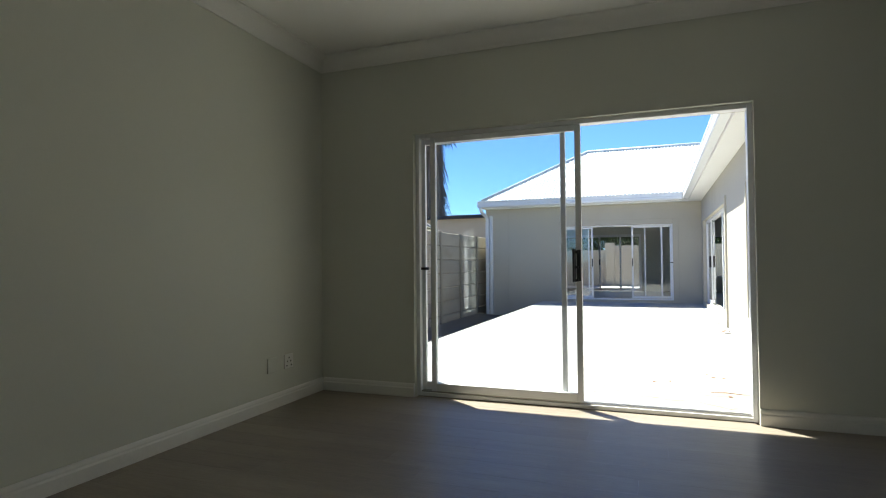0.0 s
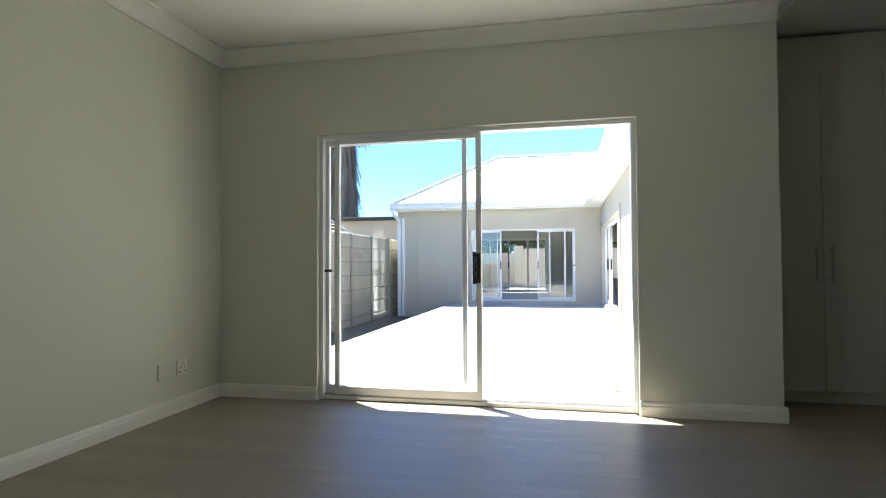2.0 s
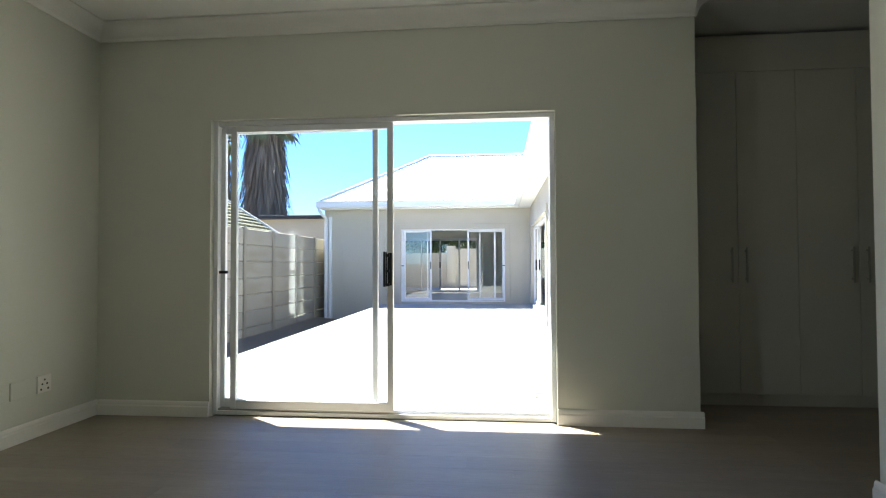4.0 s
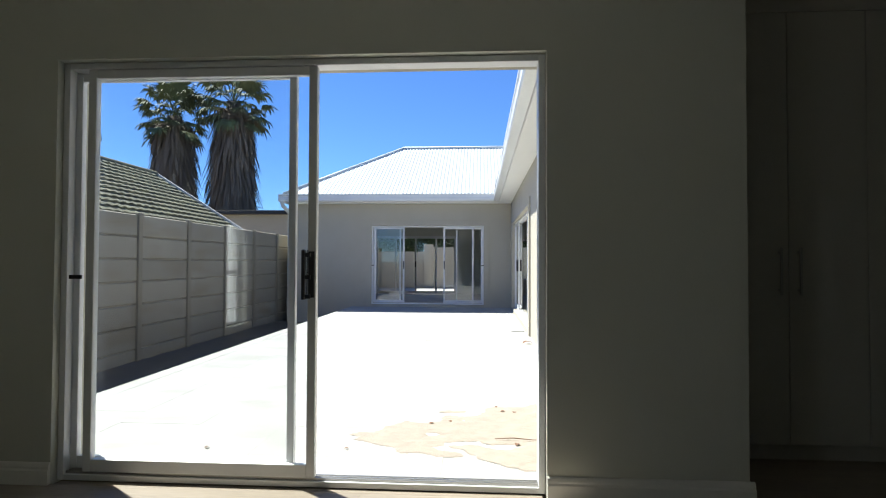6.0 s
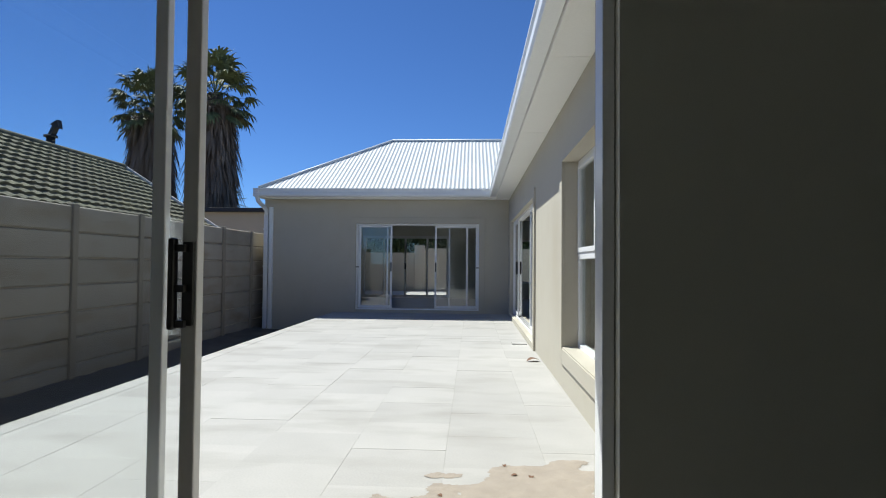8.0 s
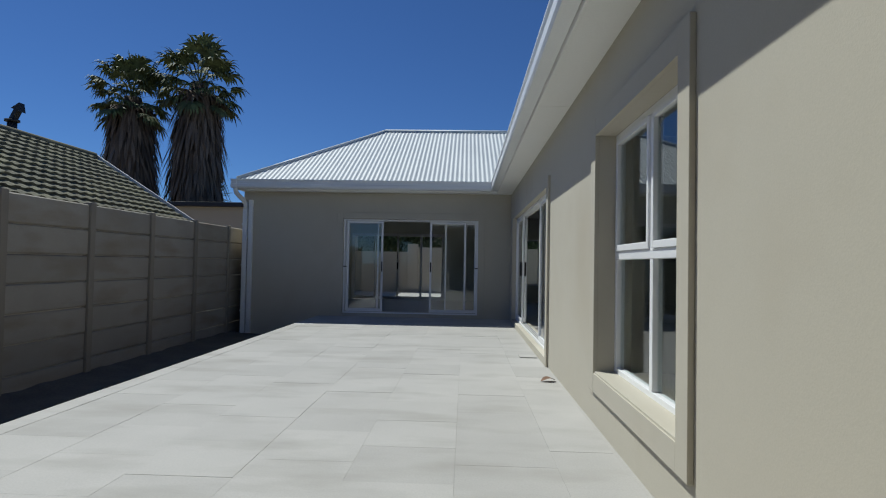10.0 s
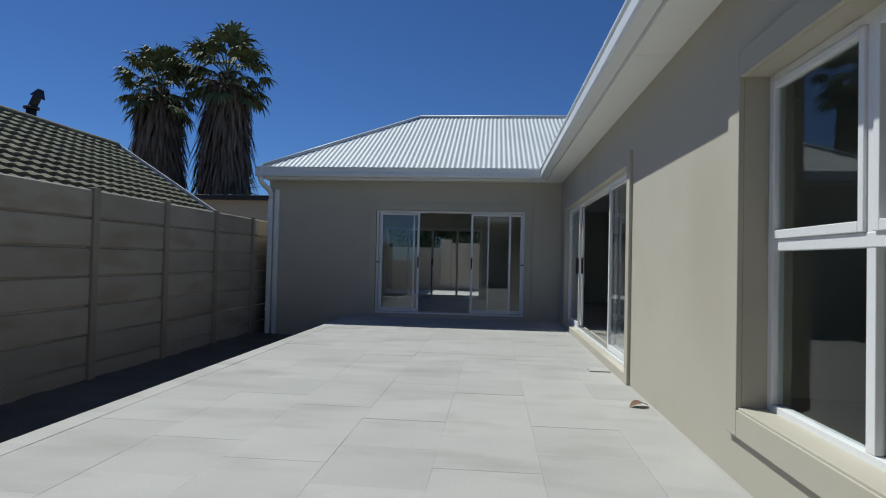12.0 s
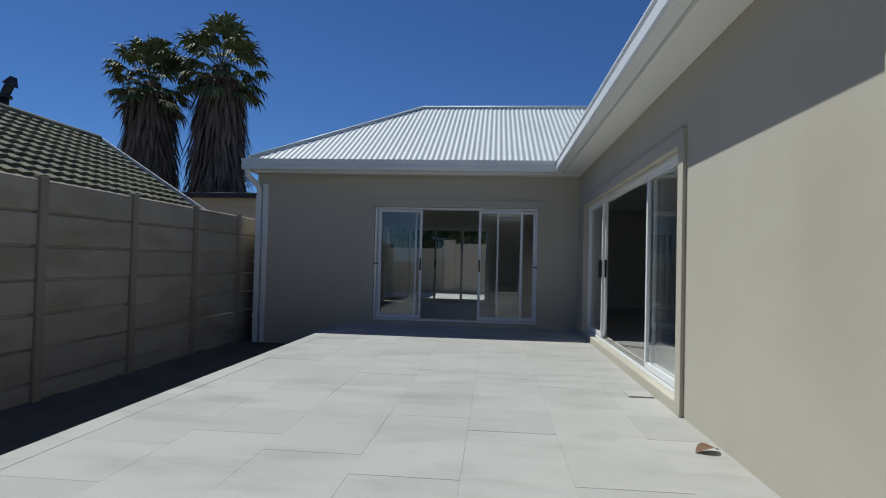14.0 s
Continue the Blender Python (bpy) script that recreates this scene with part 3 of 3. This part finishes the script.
def loc(pts):
    return [(x + 4.42, y - YF + 0.06, z - GZ) for x, y, z in pts]


bm = bmesh.new()
tube(bm, loc([(-4.53, 16.68, 2.79), (-4.53, 16.68, 2.70), (-4.52, 16.70, 2.63), (-4.49, 16.78, 2.57), (-4.45, 16.92, 2.50), (-4.42, YF - 0.06, 2.42),
              (-4.42, YF - 0.06, 2.30)]), 0.05, 14)
part("swan_neck", bm, M_GUTTER, pipe)
bm = bmesh.new()
box(bm, -0.05, 0.05, -0.045, 0.04, 0.02, 2.32 - GZ, bevel=0.012)
part("shaft", bm, M_GUTTER, pipe)
for z in (0.5, 1.5, 2.4):
    part("bracket", B(-0.062, 0.062, -0.052, 0.055, z, z + 0.03, bevel=0.003), M_GUTTER, pipe)
bm = bmesh.new()
box(bm, 0.075, 0.165, -0.035, 0.05, 0.02, 2.95, bevel=0.012)
part("second_shaft", bm, M_GUTTER, pipe)

# ---------- fence of precast panels ----------
fence = thing("fence", "grey precast concrete panel fence with slotted posts", "fence", (-4.72, 0, GZ), kind="")
FT = 1.90 - GZ
PH = 0.35
bm = bmesh.new()
box(bm, -0.05, 0.06, -0.055, 0.055, -0.1, FT + 0.02, bevel=0.012)
post_me = mesh_of("post", bm, M_POST)
bm = bmesh.new()
prism(bm, [(-0.025, 0.0), (-0.004, 0.0), (0.022, 0.02), (0.022, PH - 0.022), (-0.004, PH - 0.006), (-0.025, PH - 0.006)], "y", 0.05, 1.45)
panel_me = mesh_of("panel", bm, M_PRECAST)
rng = random.Random(5)
for k in range(-9, 6):
    y = 15.26 + 1.5 * k
    ob = new("post", post_me)
    ob.parent, ob.location = fence, (0, y, 0)
    for j in range(7):
        ob = new("panel", panel_me)
        ob.parent = fence
        ob.location = (rng.uniform(-0.004, 0.004), y, FT - PH * (j + 1) - 0.0)
        ob.rotation_euler = (rng.uniform(-0.002, 0.002), 0, rng.uniform(-0.003, 0.003))

# ---------- neighbour's house ----------
neighbour = thing("neighbour_house", "neighbour's house with a weathered tiled gable roof", "house", (-10.2, 12, GZ))
ny0, ny1 = -2.0, 20.4
part("wall", B(-3.3, 3.3, ny0 - 12 + 0.3, ny1 - 12 - 0.3, 0, 2.25), M_FAR_WALL, neighbour)
e_x, e_z, r_z = 3.6, 1.76 - GZ, 4.05 - GZ
courses, wave = 16, 0.30
bm = bmesh.new()
sl = Vector((-e_x, 0, r_z - e_z))
nrm = Vector((r_z - e_z, 0, e_x)).normalized()
cols = int((ny1 - ny0) / wave)
for c in range(courses):
    a, b = c / courses, (c + 1.12) / courses
    for k in range(cols):
        y = ny0 - 12 + k * wave
        ring = []
        for t in range(5):
            yy = y + wave * t / 4
            lift = (0.0, 0.024, 0.026, 0.004, 0.0)[t]
            lo = Vector((e_x, yy, e_z)) + sl * a + nrm * (lift + 0.075)
            hi = Vector((e_x, yy, e_z)) + sl * min(b, 1.0) + nrm * (lift + 0.012)
            bot = Vector((e_x, yy, e_z)) + sl * a + nrm * 0.0
            ring.append((bm.verts.new(lo), bm.verts.new(hi), bm.verts.new(bot)))
        for p, q in zip(ring, ring[1:]):
            bm.faces.new((p[0], q[0], q[1], p[1]))
            bm.faces.new((p[2], q[2], q[0], p[0]))
tiles = part("roof_tile", bm, M_CLAY, neighbour)
tagged(tiles, kind="stuff")
bm = bmesh.new()
quad(bm, (0, ny0 - 12, r_z), (0, ny1 - 12, r_z), (-e_x, ny1 - 12, e_z), (-e_x, ny0 - 12, e_z))
quad(bm, (e_x, ny0 - 12, e_z - 0.01), (e_x, ny1 - 12, e_z - 0.01), (0, ny1 - 12, r_z - 0.01), (0, ny0 - 12, r_z - 0.01))
part("roof_deck", bm, M_CLAY, neighbour)
bm = bmesh.new()
prism(bm, [(-3.2, 2.25), (3.2, 2.25), (0, r_z - 0.12)], "y", ny1 - 12.5, ny1 - 12.3)
part("gable", bm, M_FAR_WALL, neighbour)
bm = bmesh.new()
prism(bm, [(e_x, e_z), (0, r_z), (0, r_z + 0.1), (e_x + 0.02, e_z + 0.1)], "y", ny1 - 12, ny1 - 11.93)
part("verge", bm, M_VERGE, neighbour, "pale painted verge")
bm = bmesh.new()
tube(bm, [(0, ny0 - 12, r_z + 0.03), (0, ny1 - 12, r_z + 0.03)], 0.1, 8)
part("ridge_tile", bm, M_CLAY, neighbour)
flue = thing("flue", "dark steel chimney flue with a tilted cowl on the roof", "chimney flue", (-11.0, 18.4, 4.0))
bm = bmesh.new()
tube(bm, [(0, 0, 0), (0, 0, 0.55)], 0.11, 14)
part("pipe", bm, M_FLUE, flue)
bm = bmesh.new()
tube(bm, [(0, 0, 0.55), (0, 0, 0.60)], 0.17, 14)
part("collar", bm, M_FLUE, flue)
bm = bmesh.new()
prism(bm, [(-0.03, 0.60), (0.07, 0.60), (0.18, 0.82), (0.27, 0.78), (0.23, 1.02), (0.02, 0.88), (0.10, 0.86)], "y", -0.09, 0.09)
part("cowl", bm, M_FLUE, flue)
shed = thing("outbuilding", "low flat-roofed plastered outbuilding beyond the fence", "outbuilding", (-7.6, 25.0, GZ))
part("wall", B(-3.4, 3.4, 0, 4, 0, 3.55), M_FAR_WALL, shed)
part("roof", B(-3.7, 3.7, -0.3, 4.3, 3.55, 3.70, bevel=0.01), M_FLUE, shed)

# ---------- ground beyond the living room ----------
wall_pillars = thing("boundary_wall", "cream plastered boundary wall with square piers", "wall", (0, 28.5, GZ))
part("wall", B(-16, -1.76, 0, 0.22, 0, 1.66 - GZ), M_FAR_WALL, wall_pillars)
part("wall", B(-1.76, 14, 0.002, 0.218, 0, 1.86 - GZ), M_FAR_WALL, wall_pillars)
for x in (-9.8, -5.8, -1.76, 2.3, 6.3):
    part("pier", B(x - 0.21, x + 0.21, -0.1, 0.3, 0, 1.99 - GZ, bevel=0.01), M_FAR_WALL, wall_pillars)
solid("back_terrace", B(-4.1, 7.25, YN + 0.25, 28.45, GZ - 0.01, -0.03), M_TILE, "pale paved terrace behind the house", "terrace", kind="structure")
solid("terrace_roof", B(-4.1, 7.25, YN + 0.25, 24.5, 2.62, 2.74), M_SOFFIT, "covered roof slab over the back terrace", "roof", kind="structure")


def leaf_cloud(bm, centre, spread, count, size, rng):
    for _ in range(count):
        while True:
            p = Vector((rng.uniform(-1, 1), rng.uniform(-1, 1), rng.uniform(-1, 1)))
            if 0.35 < p.length < 1 and noise.noise(p * 2.3 + Vector(centre)) > -0.15:
                break
        p = Vector((p.x * spread[0], p.y * spread[1], p.z * spread[2])) + Vector(centre)
        q = Euler((rng.uniform(0, 6.3), rng.uniform(0, 6.3), rng.uniform(0, 6.3))).to_matrix()
        s = size * rng.uniform(0.6, 1.3)
        quad(bm, *[p + q @ Vector(v) * s for v in ((-0.5, 0, 0), (0, -0.28, 0.05), (0.6, 0, 0), (0, 0.28, 0.05))])


for x, y, h in ((-3.6, 31.0, 3.1), (-0.6, 31.6, 3.3), (2.6, 31.2, 3.0)):
    t = thing("tree", "bushy dark green tree behind the boundary wall", "tree", (x, y, GZ), group="trees behind the wall")
    bm = bmesh.new()
    tube(bm, [(0, 0, 0), (0.1, 0, 1.2), (0.0, 0.1, 2.2), (0.2, 0.1, 3.2)], [0.14, 0.11, 0.08, 0.03], 8)
    for a in (0.5, 2.4, 4.4):
        tube(bm, [(0.05, 0.05, 1.7), (0.7 * math.cos(a), 0.7 * math.sin(a), 2.6), (1.1 * math.cos(a), 1.1 * math.sin(a), 3.2)], [0.06, 0.04, 0.015], 6)
    part("trunk", bm, M_BARK, t)
    bm = bmesh.new()
    leaf_cloud(bm, (0, 0, h), (1.9, 1.3, 1.5), 5000, 0.22, random.Random(int(x * 10)))
    part("crown", bm, M_LEAF, t)

# ---------- palms ----------


def blade(bm, root, direction, side, length, width, droop):
    """A narrow folded leaf blade in three pieces that bends down towards its tip."""
    up_ = Vector((0, 0, 1))
    pts = [root]
    d = direction.normalized()
    for i in range(3):
        pts.append(pts[-1] + d * (length / 3))
        d = (d - up_ * droop * (i + 1)).normalized()
    ws = (0.35, 1.0, 0.7, 0.06)
    A = [bm.verts.new(p - side * width * w) for p, w in zip(pts, ws)]
    C = [bm.verts.new(p + side * width * w) for p, w in zip(pts, ws)]
    for i in range(3):
        bm.faces.new((A[i], C[i], C[i + 1], A[i + 1]))


def fan(bm, base, direction, petiole, size, rng, blades=15, droop=0.34):
    d = direction.normalized()
    side = d.cross(Vector((0, 0, 1)))
    side = side.normalized() if side.length > 0.01 else Vector((1, 0, 0))
    tip = base + d * petiole
    n = side.cross(d).normalized()
    a0, a1 = bm.verts.new(base - side * 0.025), bm.verts.new(base + side * 0.025)
    b0, b1 = bm.verts.new(tip - side * 0.02), bm.verts.new(tip + side * 0.02)
    bm.faces.new((a0, a1, b1, b0))
    for k in range(blades):
        a = radians(-105 + 210 * k / (blades - 1))
        bd = d * math.cos(a) + side * math.sin(a) + n * rng.uniform(-0.1, 0.12)
        blade(bm, tip, bd, (side * math.cos(a) - d * math.sin(a)).normalized(), size * rng.uniform(0.8, 1.1) * (0.75 + 0.25 * math.cos(a)), size * 0.075, droop * rng.uniform(0.6, 1.6))


def palm(x, y, crown_z, top_r, skirt_z, radius, seed, label, fronds=56):
    rng = random.Random(seed)
    t = thing("palm_tree", label, "palm tree", (x, y, GZ), group="tall fan palms")
    hz = crown_z - GZ
    bm = bmesh.new()
    tube(bm, [(0, 0, 0), (0.05, 0, hz * 0.5), (0, 0.03, hz)], [0.5, 0.42, 0.36], 14)
    part("trunk", bm, M_BARK, t)
    bm = bmesh.new()
    lo, hi = skirt_z - GZ, hz - 0.45
    for _ in range(2600):
        z = lo + (hi - lo) * rng.random() ** 0.9
        a = rng.uniform(0, 2 * math.pi)
        f = (z - lo) / (hi - lo)
        swell = radius * (0.74 + 0.26 * math.sin(math.pi * min(1, max(0, 1.25 * f - 0.2))) + 0.13 * noise.noise((a * 1.3, z * 0.9, seed)))
        r = swell * rng.uniform(0.75, 1.12)
        out = Vector((math.cos(a), math.sin(a), 0))
        side = Vector((-math.sin(a), math.cos(a), 0)) + Vector((0, 0, rng.uniform(-0.5, 0.5)))
        ln = rng.uniform(0.7, 1.5)
        blade(bm, out * r * 0.85 + Vector((0, 0, z)), Vector((out.x * rng.uniform(0.0, 0.5), out.y * rng.uniform(0.0, 0.5), -1)), side.normalized(), ln,
              rng.uniform(0.03, 0.08), rng.uniform(0.0, 0.25))
    tube(bm, [(0, 0, lo - 0.6), (0, 0, lo), (0, 0, (lo + hi) / 2), (0, 0, hi)], [radius * 0.5, radius * 0.66, radius * 0.78, radius * 0.45], 18)
    part("dry_skirt", bm, M_DRY, t, "shaggy skirt of dead hanging fronds")
    bm = bmesh.new()
    for k in range(fronds):
        a = k * 2.39996 + rng.uniform(-0.35, 0.35)
        e = radians(-38 + 118 * ((k + 0.5) / fronds) ** 1.05 + rng.uniform(-8, 8))
        d = Vector((math.cos(a) * math.cos(e), math.sin(a) * math.cos(e), math.sin(e)))
        fan(bm, Vector((0, 0, hz - 0.3 + 0.4 * k / fronds)), d, top_r * rng.uniform(0.5, 0.78), top_r * rng.uniform(0.40, 0.52), rng, 19, 0.42)
    part("crown", bm, M_FROND, t)
    bm = bmesh.new()
    for k in range(26):
        a = rng.uniform(0, 6.283)
        e = radians(rng.uniform(-65, -25))
        d = Vector((math.cos(a) * math.cos(e), math.sin(a) * math.cos(e), math.sin(e)))
        fan(bm, Vector((0, 0, hz - 0.1)), d, top_r * rng.uniform(0.35, 0.5), top_r * 0.42, rng, 11, 0.3)
    part("dying_fronds", bm, M_DRY, t, "brown dying lower fronds")
    return t


palm(-14.4, 29.0, 8.3, 1.85, 1.0, 1.14, 3, "tall fan palm with a shaggy brown skirt")
palm(-11.4, 29.0, 8.95, 1.95, 1.0, 1.14, 8, "taller fan palm with a shaggy brown skirt")
yucca = thing("yucca", "small spiky yucca rosette behind the outbuilding", "yucca", (-11.25, 30.0, GZ))
bm = bmesh.new()
tube(bm, [(0, 0, 0), (0.03, 0, 4.5)], [0.14, 0.09], 8)
part("trunk", bm, M_BARK, yucca)
bm = bmesh.new()
rng = random.Random(2)
for k in range(110):
    a, e = rng.uniform(0, 6.283), radians(rng.uniform(-45, 85))
    d = Vector((math.cos(a) * math.cos(e), math.sin(a) * math.cos(e), math.sin(e)))
    blade(bm, Vector((0.03, 0, 4.5)), d, d.cross(Vector((0.1, 0.2, 1))).normalized(), rng.uniform(0.85, 1.3), 0.055, 0.04)
part("rosette", bm, M_FROND, yucca)

# ---------- things in the room ----------
wardrobe = thing("wardrobe", "tall built-in cream wardrobe with closed flat doors", "wardrobe", (XP + 0.005, 5.71, 0))
WT = CEIL - 0.03
part("plinth", B(0.022, 1.6, 0.05, 0.6, 0.004, 0.1), M_CUPBOARD, wardrobe)
part("body", B(0.004, 1.6, 0.022, 0.6, 0.1, WT), M_CUPBOARD, wardrobe)
part("filler", B(0.012, 1.598, 0.001, 0.0215, 2.663, WT), M_CUPBOARD, wardrobe)
cuts = (0.012, 0.508, 0.958, 1.408, 1.622)
for i, (a, b) in enumerate(zip(cuts, cuts[1:])):
    d = part("door", B(a + 0.002, b - 0.002, 0.0, 0.019, 0.105, 2.66, bevel=0.002), M_CUPBOARD, wardrobe)
    hx = b - 0.055 if i % 2 == 0 else a + 0.055
    bm = bmesh.new()
    box(bm, hx - 0.007, hx + 0.007, -0.035, -0.021, 0.98, 1.26, bevel=0.004)
    for z in (1.01, 1.23):
        box(bm, hx - 0.006, hx + 0.006, -0.022, 0.0, z - 0.007, z + 0.007)
    part("handle", bm, M_STEEL, d, "brushed steel bar handle")

for i, (y, label) in enumerate(((4.38, "blank wall-coloured plate low on the wall"), (4.59, "white double socket outlet low on the wall"))):
    s = thing("socket_outlet" if i else "wall_plate", label, "socket" if i else "wall plate", (XL, y, 0.338))
    part("plate", B(0, 0.011, -0.058, 0.058, -0.058, 0.058, bevel=0.004), M_TRIM if i else M_WALL, s)
    if i:
        for yy, zz in ((0, 0.028), (-0.02, 0.0), (0.02, 0.0), (-0.03, -0.034), (0.03, -0.034)):
            bm = bmesh.new()
            tube(bm, [(0.0105, yy, zz), (0.0125, yy, zz)], 0.007, 10)
            part("pin_hole", bm, M_BLACK, s)

down = thing("downlight", "small recessed ceiling downlight, switched on", "downlight", (2.83, 5.13, CEIL))
bm = bmesh.new()
tube(bm, [(0, 0, -0.012), (0, 0, 0.0)], 0.036, 20)
part("ring", bm, M_STEEL, down)
bm = bmesh.new()
tube(bm, [(0, 0, -0.016), (0, 0, -0.0125)], 0.022, 20)
part("lamp", bm, M_LAMP, down, "glowing lamp face")

stub = thing("pipe_stub", "small capped pipe stub in the plastered wall", "pipe", (1.13, YF, 2.235))
bm = bmesh.new()
tube(bm, [(0, 0, 0), (0, -0.03, 0)], 0.014, 10)
part("cap", bm, M_STEEL, stub)

# ---------- litter on the patio ----------


def blob_points(cx, cy, rx, ry, seed, n=160, rough=0.45):
    pts = []
    for k in range(n):
        a = 2 * math.pi * k / n
        p = Vector((math.cos(a), math.sin(a), seed))
        f = 1 + rough * noise.noise(p * 1.7) + rough * 0.6 * noise.noise(p * 4.5) + rough * 0.3 * noise.noise(p * 11)
        pts.append((cx + rx * f * math.cos(a), cy + ry * f * math.sin(a)))
    return pts


def sand_field():
    """A thin sheet of sand with a ragged outline and gaps, thicker in its middle."""
    bm = bmesh.new()
    step = 0.010
    verts = {}

    def height(x, y):
        u = (x - 0.66) / 0.98
        v = (y - 6.22 - 0.12 * u) / (0.13 + 0.50 * max(0.0, min(1.3, u + 1)))
        d = 1 - u ** 4 - v * v
        d += 0.75 * noise.noise((x * 2.6, y * 3.4, 7.1)) + 1.05 * noise.noise((x * 4.5, y * 7.5, 2.2)) + 0.15 * noise.noise((x * 19, y * 19, 1))
        return d - 0.28
    for i in range(-30, 180):
        for j in range(0, 176):
            x, y = -0.3 + i * step, 5.37 + j * step
            if x < 1.49 and height(x, y) > 0:
                cell = []
                for p, q in ((i, j), (i + 1, j), (i + 1, j + 1), (i, j + 1)):
                    if (p, q) not in verts:
                        X, Y = -0.3 + p * step, 5.37 + q * step
                        h = max(0.0, min(0.5, height(X, Y)))
                        verts[p, q] = bm.verts.new((X + 0.007 * noise.noise((X * 60, Y * 60, 0)), Y + 0.007 * noise.noise((X * 60, Y * 60, 9)),
                                                    PZ + 0.0015 + 0.012 * h + 0.002 * noise.noise((X * 25, Y * 25, 3))))
                    cell.append(verts[p, q])
                bm.faces.new(cell).smooth = True
    return bm


solid("sand_spill", sand_field(), M_SAND, "thin ragged spill of dry brown sand on the pavers", "sand", kind="stuff")


def dead_leaf(x, y, size, turn):
    bm = bmesh.new()
    rows = []
    for i in range(7):
        u = i / 6
        w = 0.32 * math.sin(math.pi * min(0.98, u * 0.95 + 0.03))
        z = 0.10 + 0.16 * math.sin(3 * u) + 0.05
        rows.append([bm.verts.new(((u - 0.5) * size, s * w * size, (z + 0.22 * abs(s) * w) * size)) for s in (-1, 0, 1)])
    for p, q in zip(rows, rows[1:]):
        for k in (0, 1):
            bm.faces.new((p[k], p[k + 1], q[k + 1], q[k])).smooth = True
    low = min(v.co.z for v in bm.verts)
    for v in bm.verts:
        v.co.z -= low
    ob = solid("dead_leaf", bm, M_DEAD, "curled brown dead leaf on the paving", "leaf", "dead leaves")
    ob.matrix_basis = pose(x, y, PZ + 0.003, 0, 0, turn)


for a in ((1.31, 10.55, 0.17, 20), (0.27, 6.38, 0.05, 40), (0.40, 6.45, 0.04, 130), (0.89, 6.73, 0.05, 80), (0.80, 6.75, 0.045, 10), (-1.1, 5.75, 0.04, 60),
          (-0.22, 5.80, 0.03, 10), (0.86, 5.95, 0.05, 70), (0.75, 6.9, 0.04, 100)):
    dead_leaf(*a)
bm = bmesh.new()
tube(bm, [(0, 0, 0.006), (0.12, 0.01, 0.01), (0.25, -0.01, 0.006), (0.33, 0.015, 0.005)], [0.002, 0.0035, 0.0025, 0.0012], 6)
twig = solid("twig", bm, M_DEAD, "thin dry brown twig on the sand", "twig")
twig.location = (0.72, 6.02, PZ + 0.012)
solid("loose_tile", B(1.16, 1.38, 11.98, 12.18, PZ, PZ + 0.012, bevel=0.002), M_TILE, "loose offcut of pale paver beside the step", "tile")

# ---------- floor boards and pavers ----------
floor = bpy.data.objects["floor"]
meshes = {}


def piece(kind, parent, a, b, c, d, z0, z1, mat):
    key = (kind, round(b - a, 3), round(d - c, 3))
    if key not in meshes:
        w, h = (b - a) / 2, (d - c) / 2
        bm = bmesh.new()
        e = 0.0006
        low = [bm.verts.new((x, y, z0)) for x, y in ((-w, -h), (w, -h), (w, h), (-w, h))]
        mid = [bm.verts.new((x, y, z1 - e)) for x, y in ((-w, -h), (w, -h), (w, h), (-w, h))]
        top = [bm.verts.new((x, y, z1)) for x, y in ((-w + e, -h + e), (w - e, -h + e), (w - e, h - e), (-w + e, h - e))]
        for A, C in ((low, mid), (mid, top)):
            for i in range(4):
                bm.faces.new((A[i], A[(i + 1) % 4], C[(i + 1) % 4], C[i]))
        bm.faces.new(top)
        meshes[key] = mesh_of(kind, bm, mat)
    ob = new(kind, meshes[key])
    ob.parent = parent
    ob.location = ((a + b) / 2, (c + d) / 2, 0)
    return ob


g = 0.0002
for a, b, c, d in tile_course(XL, XR, YB, YD, 1.38, 0.193, lambda r: (0.41 * r) % 1.38 + 0.07 * (r % 3)):
    piece("board", floor, a + g, b - g, c + g, d - g, -0.009, 0.0, M_PLANK)
for a, b, c, d in tile_course(XR, 3.56, 3.88, 6.02, 1.38, 0.193, lambda r: (0.47 * r) % 1.38):
    piece("board", floor, a + g, b - g, c + g, d - g, -0.009, 0.0, M_PLANK)
for a, b, c, d in tile_course(XP, XR, YD, 6.02, 1.38, 0.193, lambda r: 0.3):
    piece("board", floor, a + g, b - g, c + g, d - g, -0.009, 0.0, M_PLANK)
piece("board", floor, DX0 + 0.02, DX1 - 0.02, YD + 0.001, YD + 0.044, -0.009, 0.0, M_PLANK)

g = 0.0003
rng = random.Random(11)
cells = [(c, d, a, b) for a, b, c, d in tile_course(YDO + 0.006, YF, PX + 0.16, XE - 0.03, 0.6, 0.6, lambda r: 0.3 * (r % 2))]
for a, b, c, d in cells:
    if d - c < 0.02:
        continue
    ob = piece("paver", patio, a + g, min(b, XE) - g, c + g, d - g, PZ - 0.012, PZ, M_TILE)
    ob.location.z = rng.uniform(-0.0015, 0.001)
y = YDO + 0.006
while y < YF - 0.05:
    ob = piece("edge_paver", patio, PX - 0.02, PX + 0.16 - g, y + g, min(y + 0.6, YF) - g, PZ - 0.03, PZ + 0.002, M_TILE)
    y += 0.6
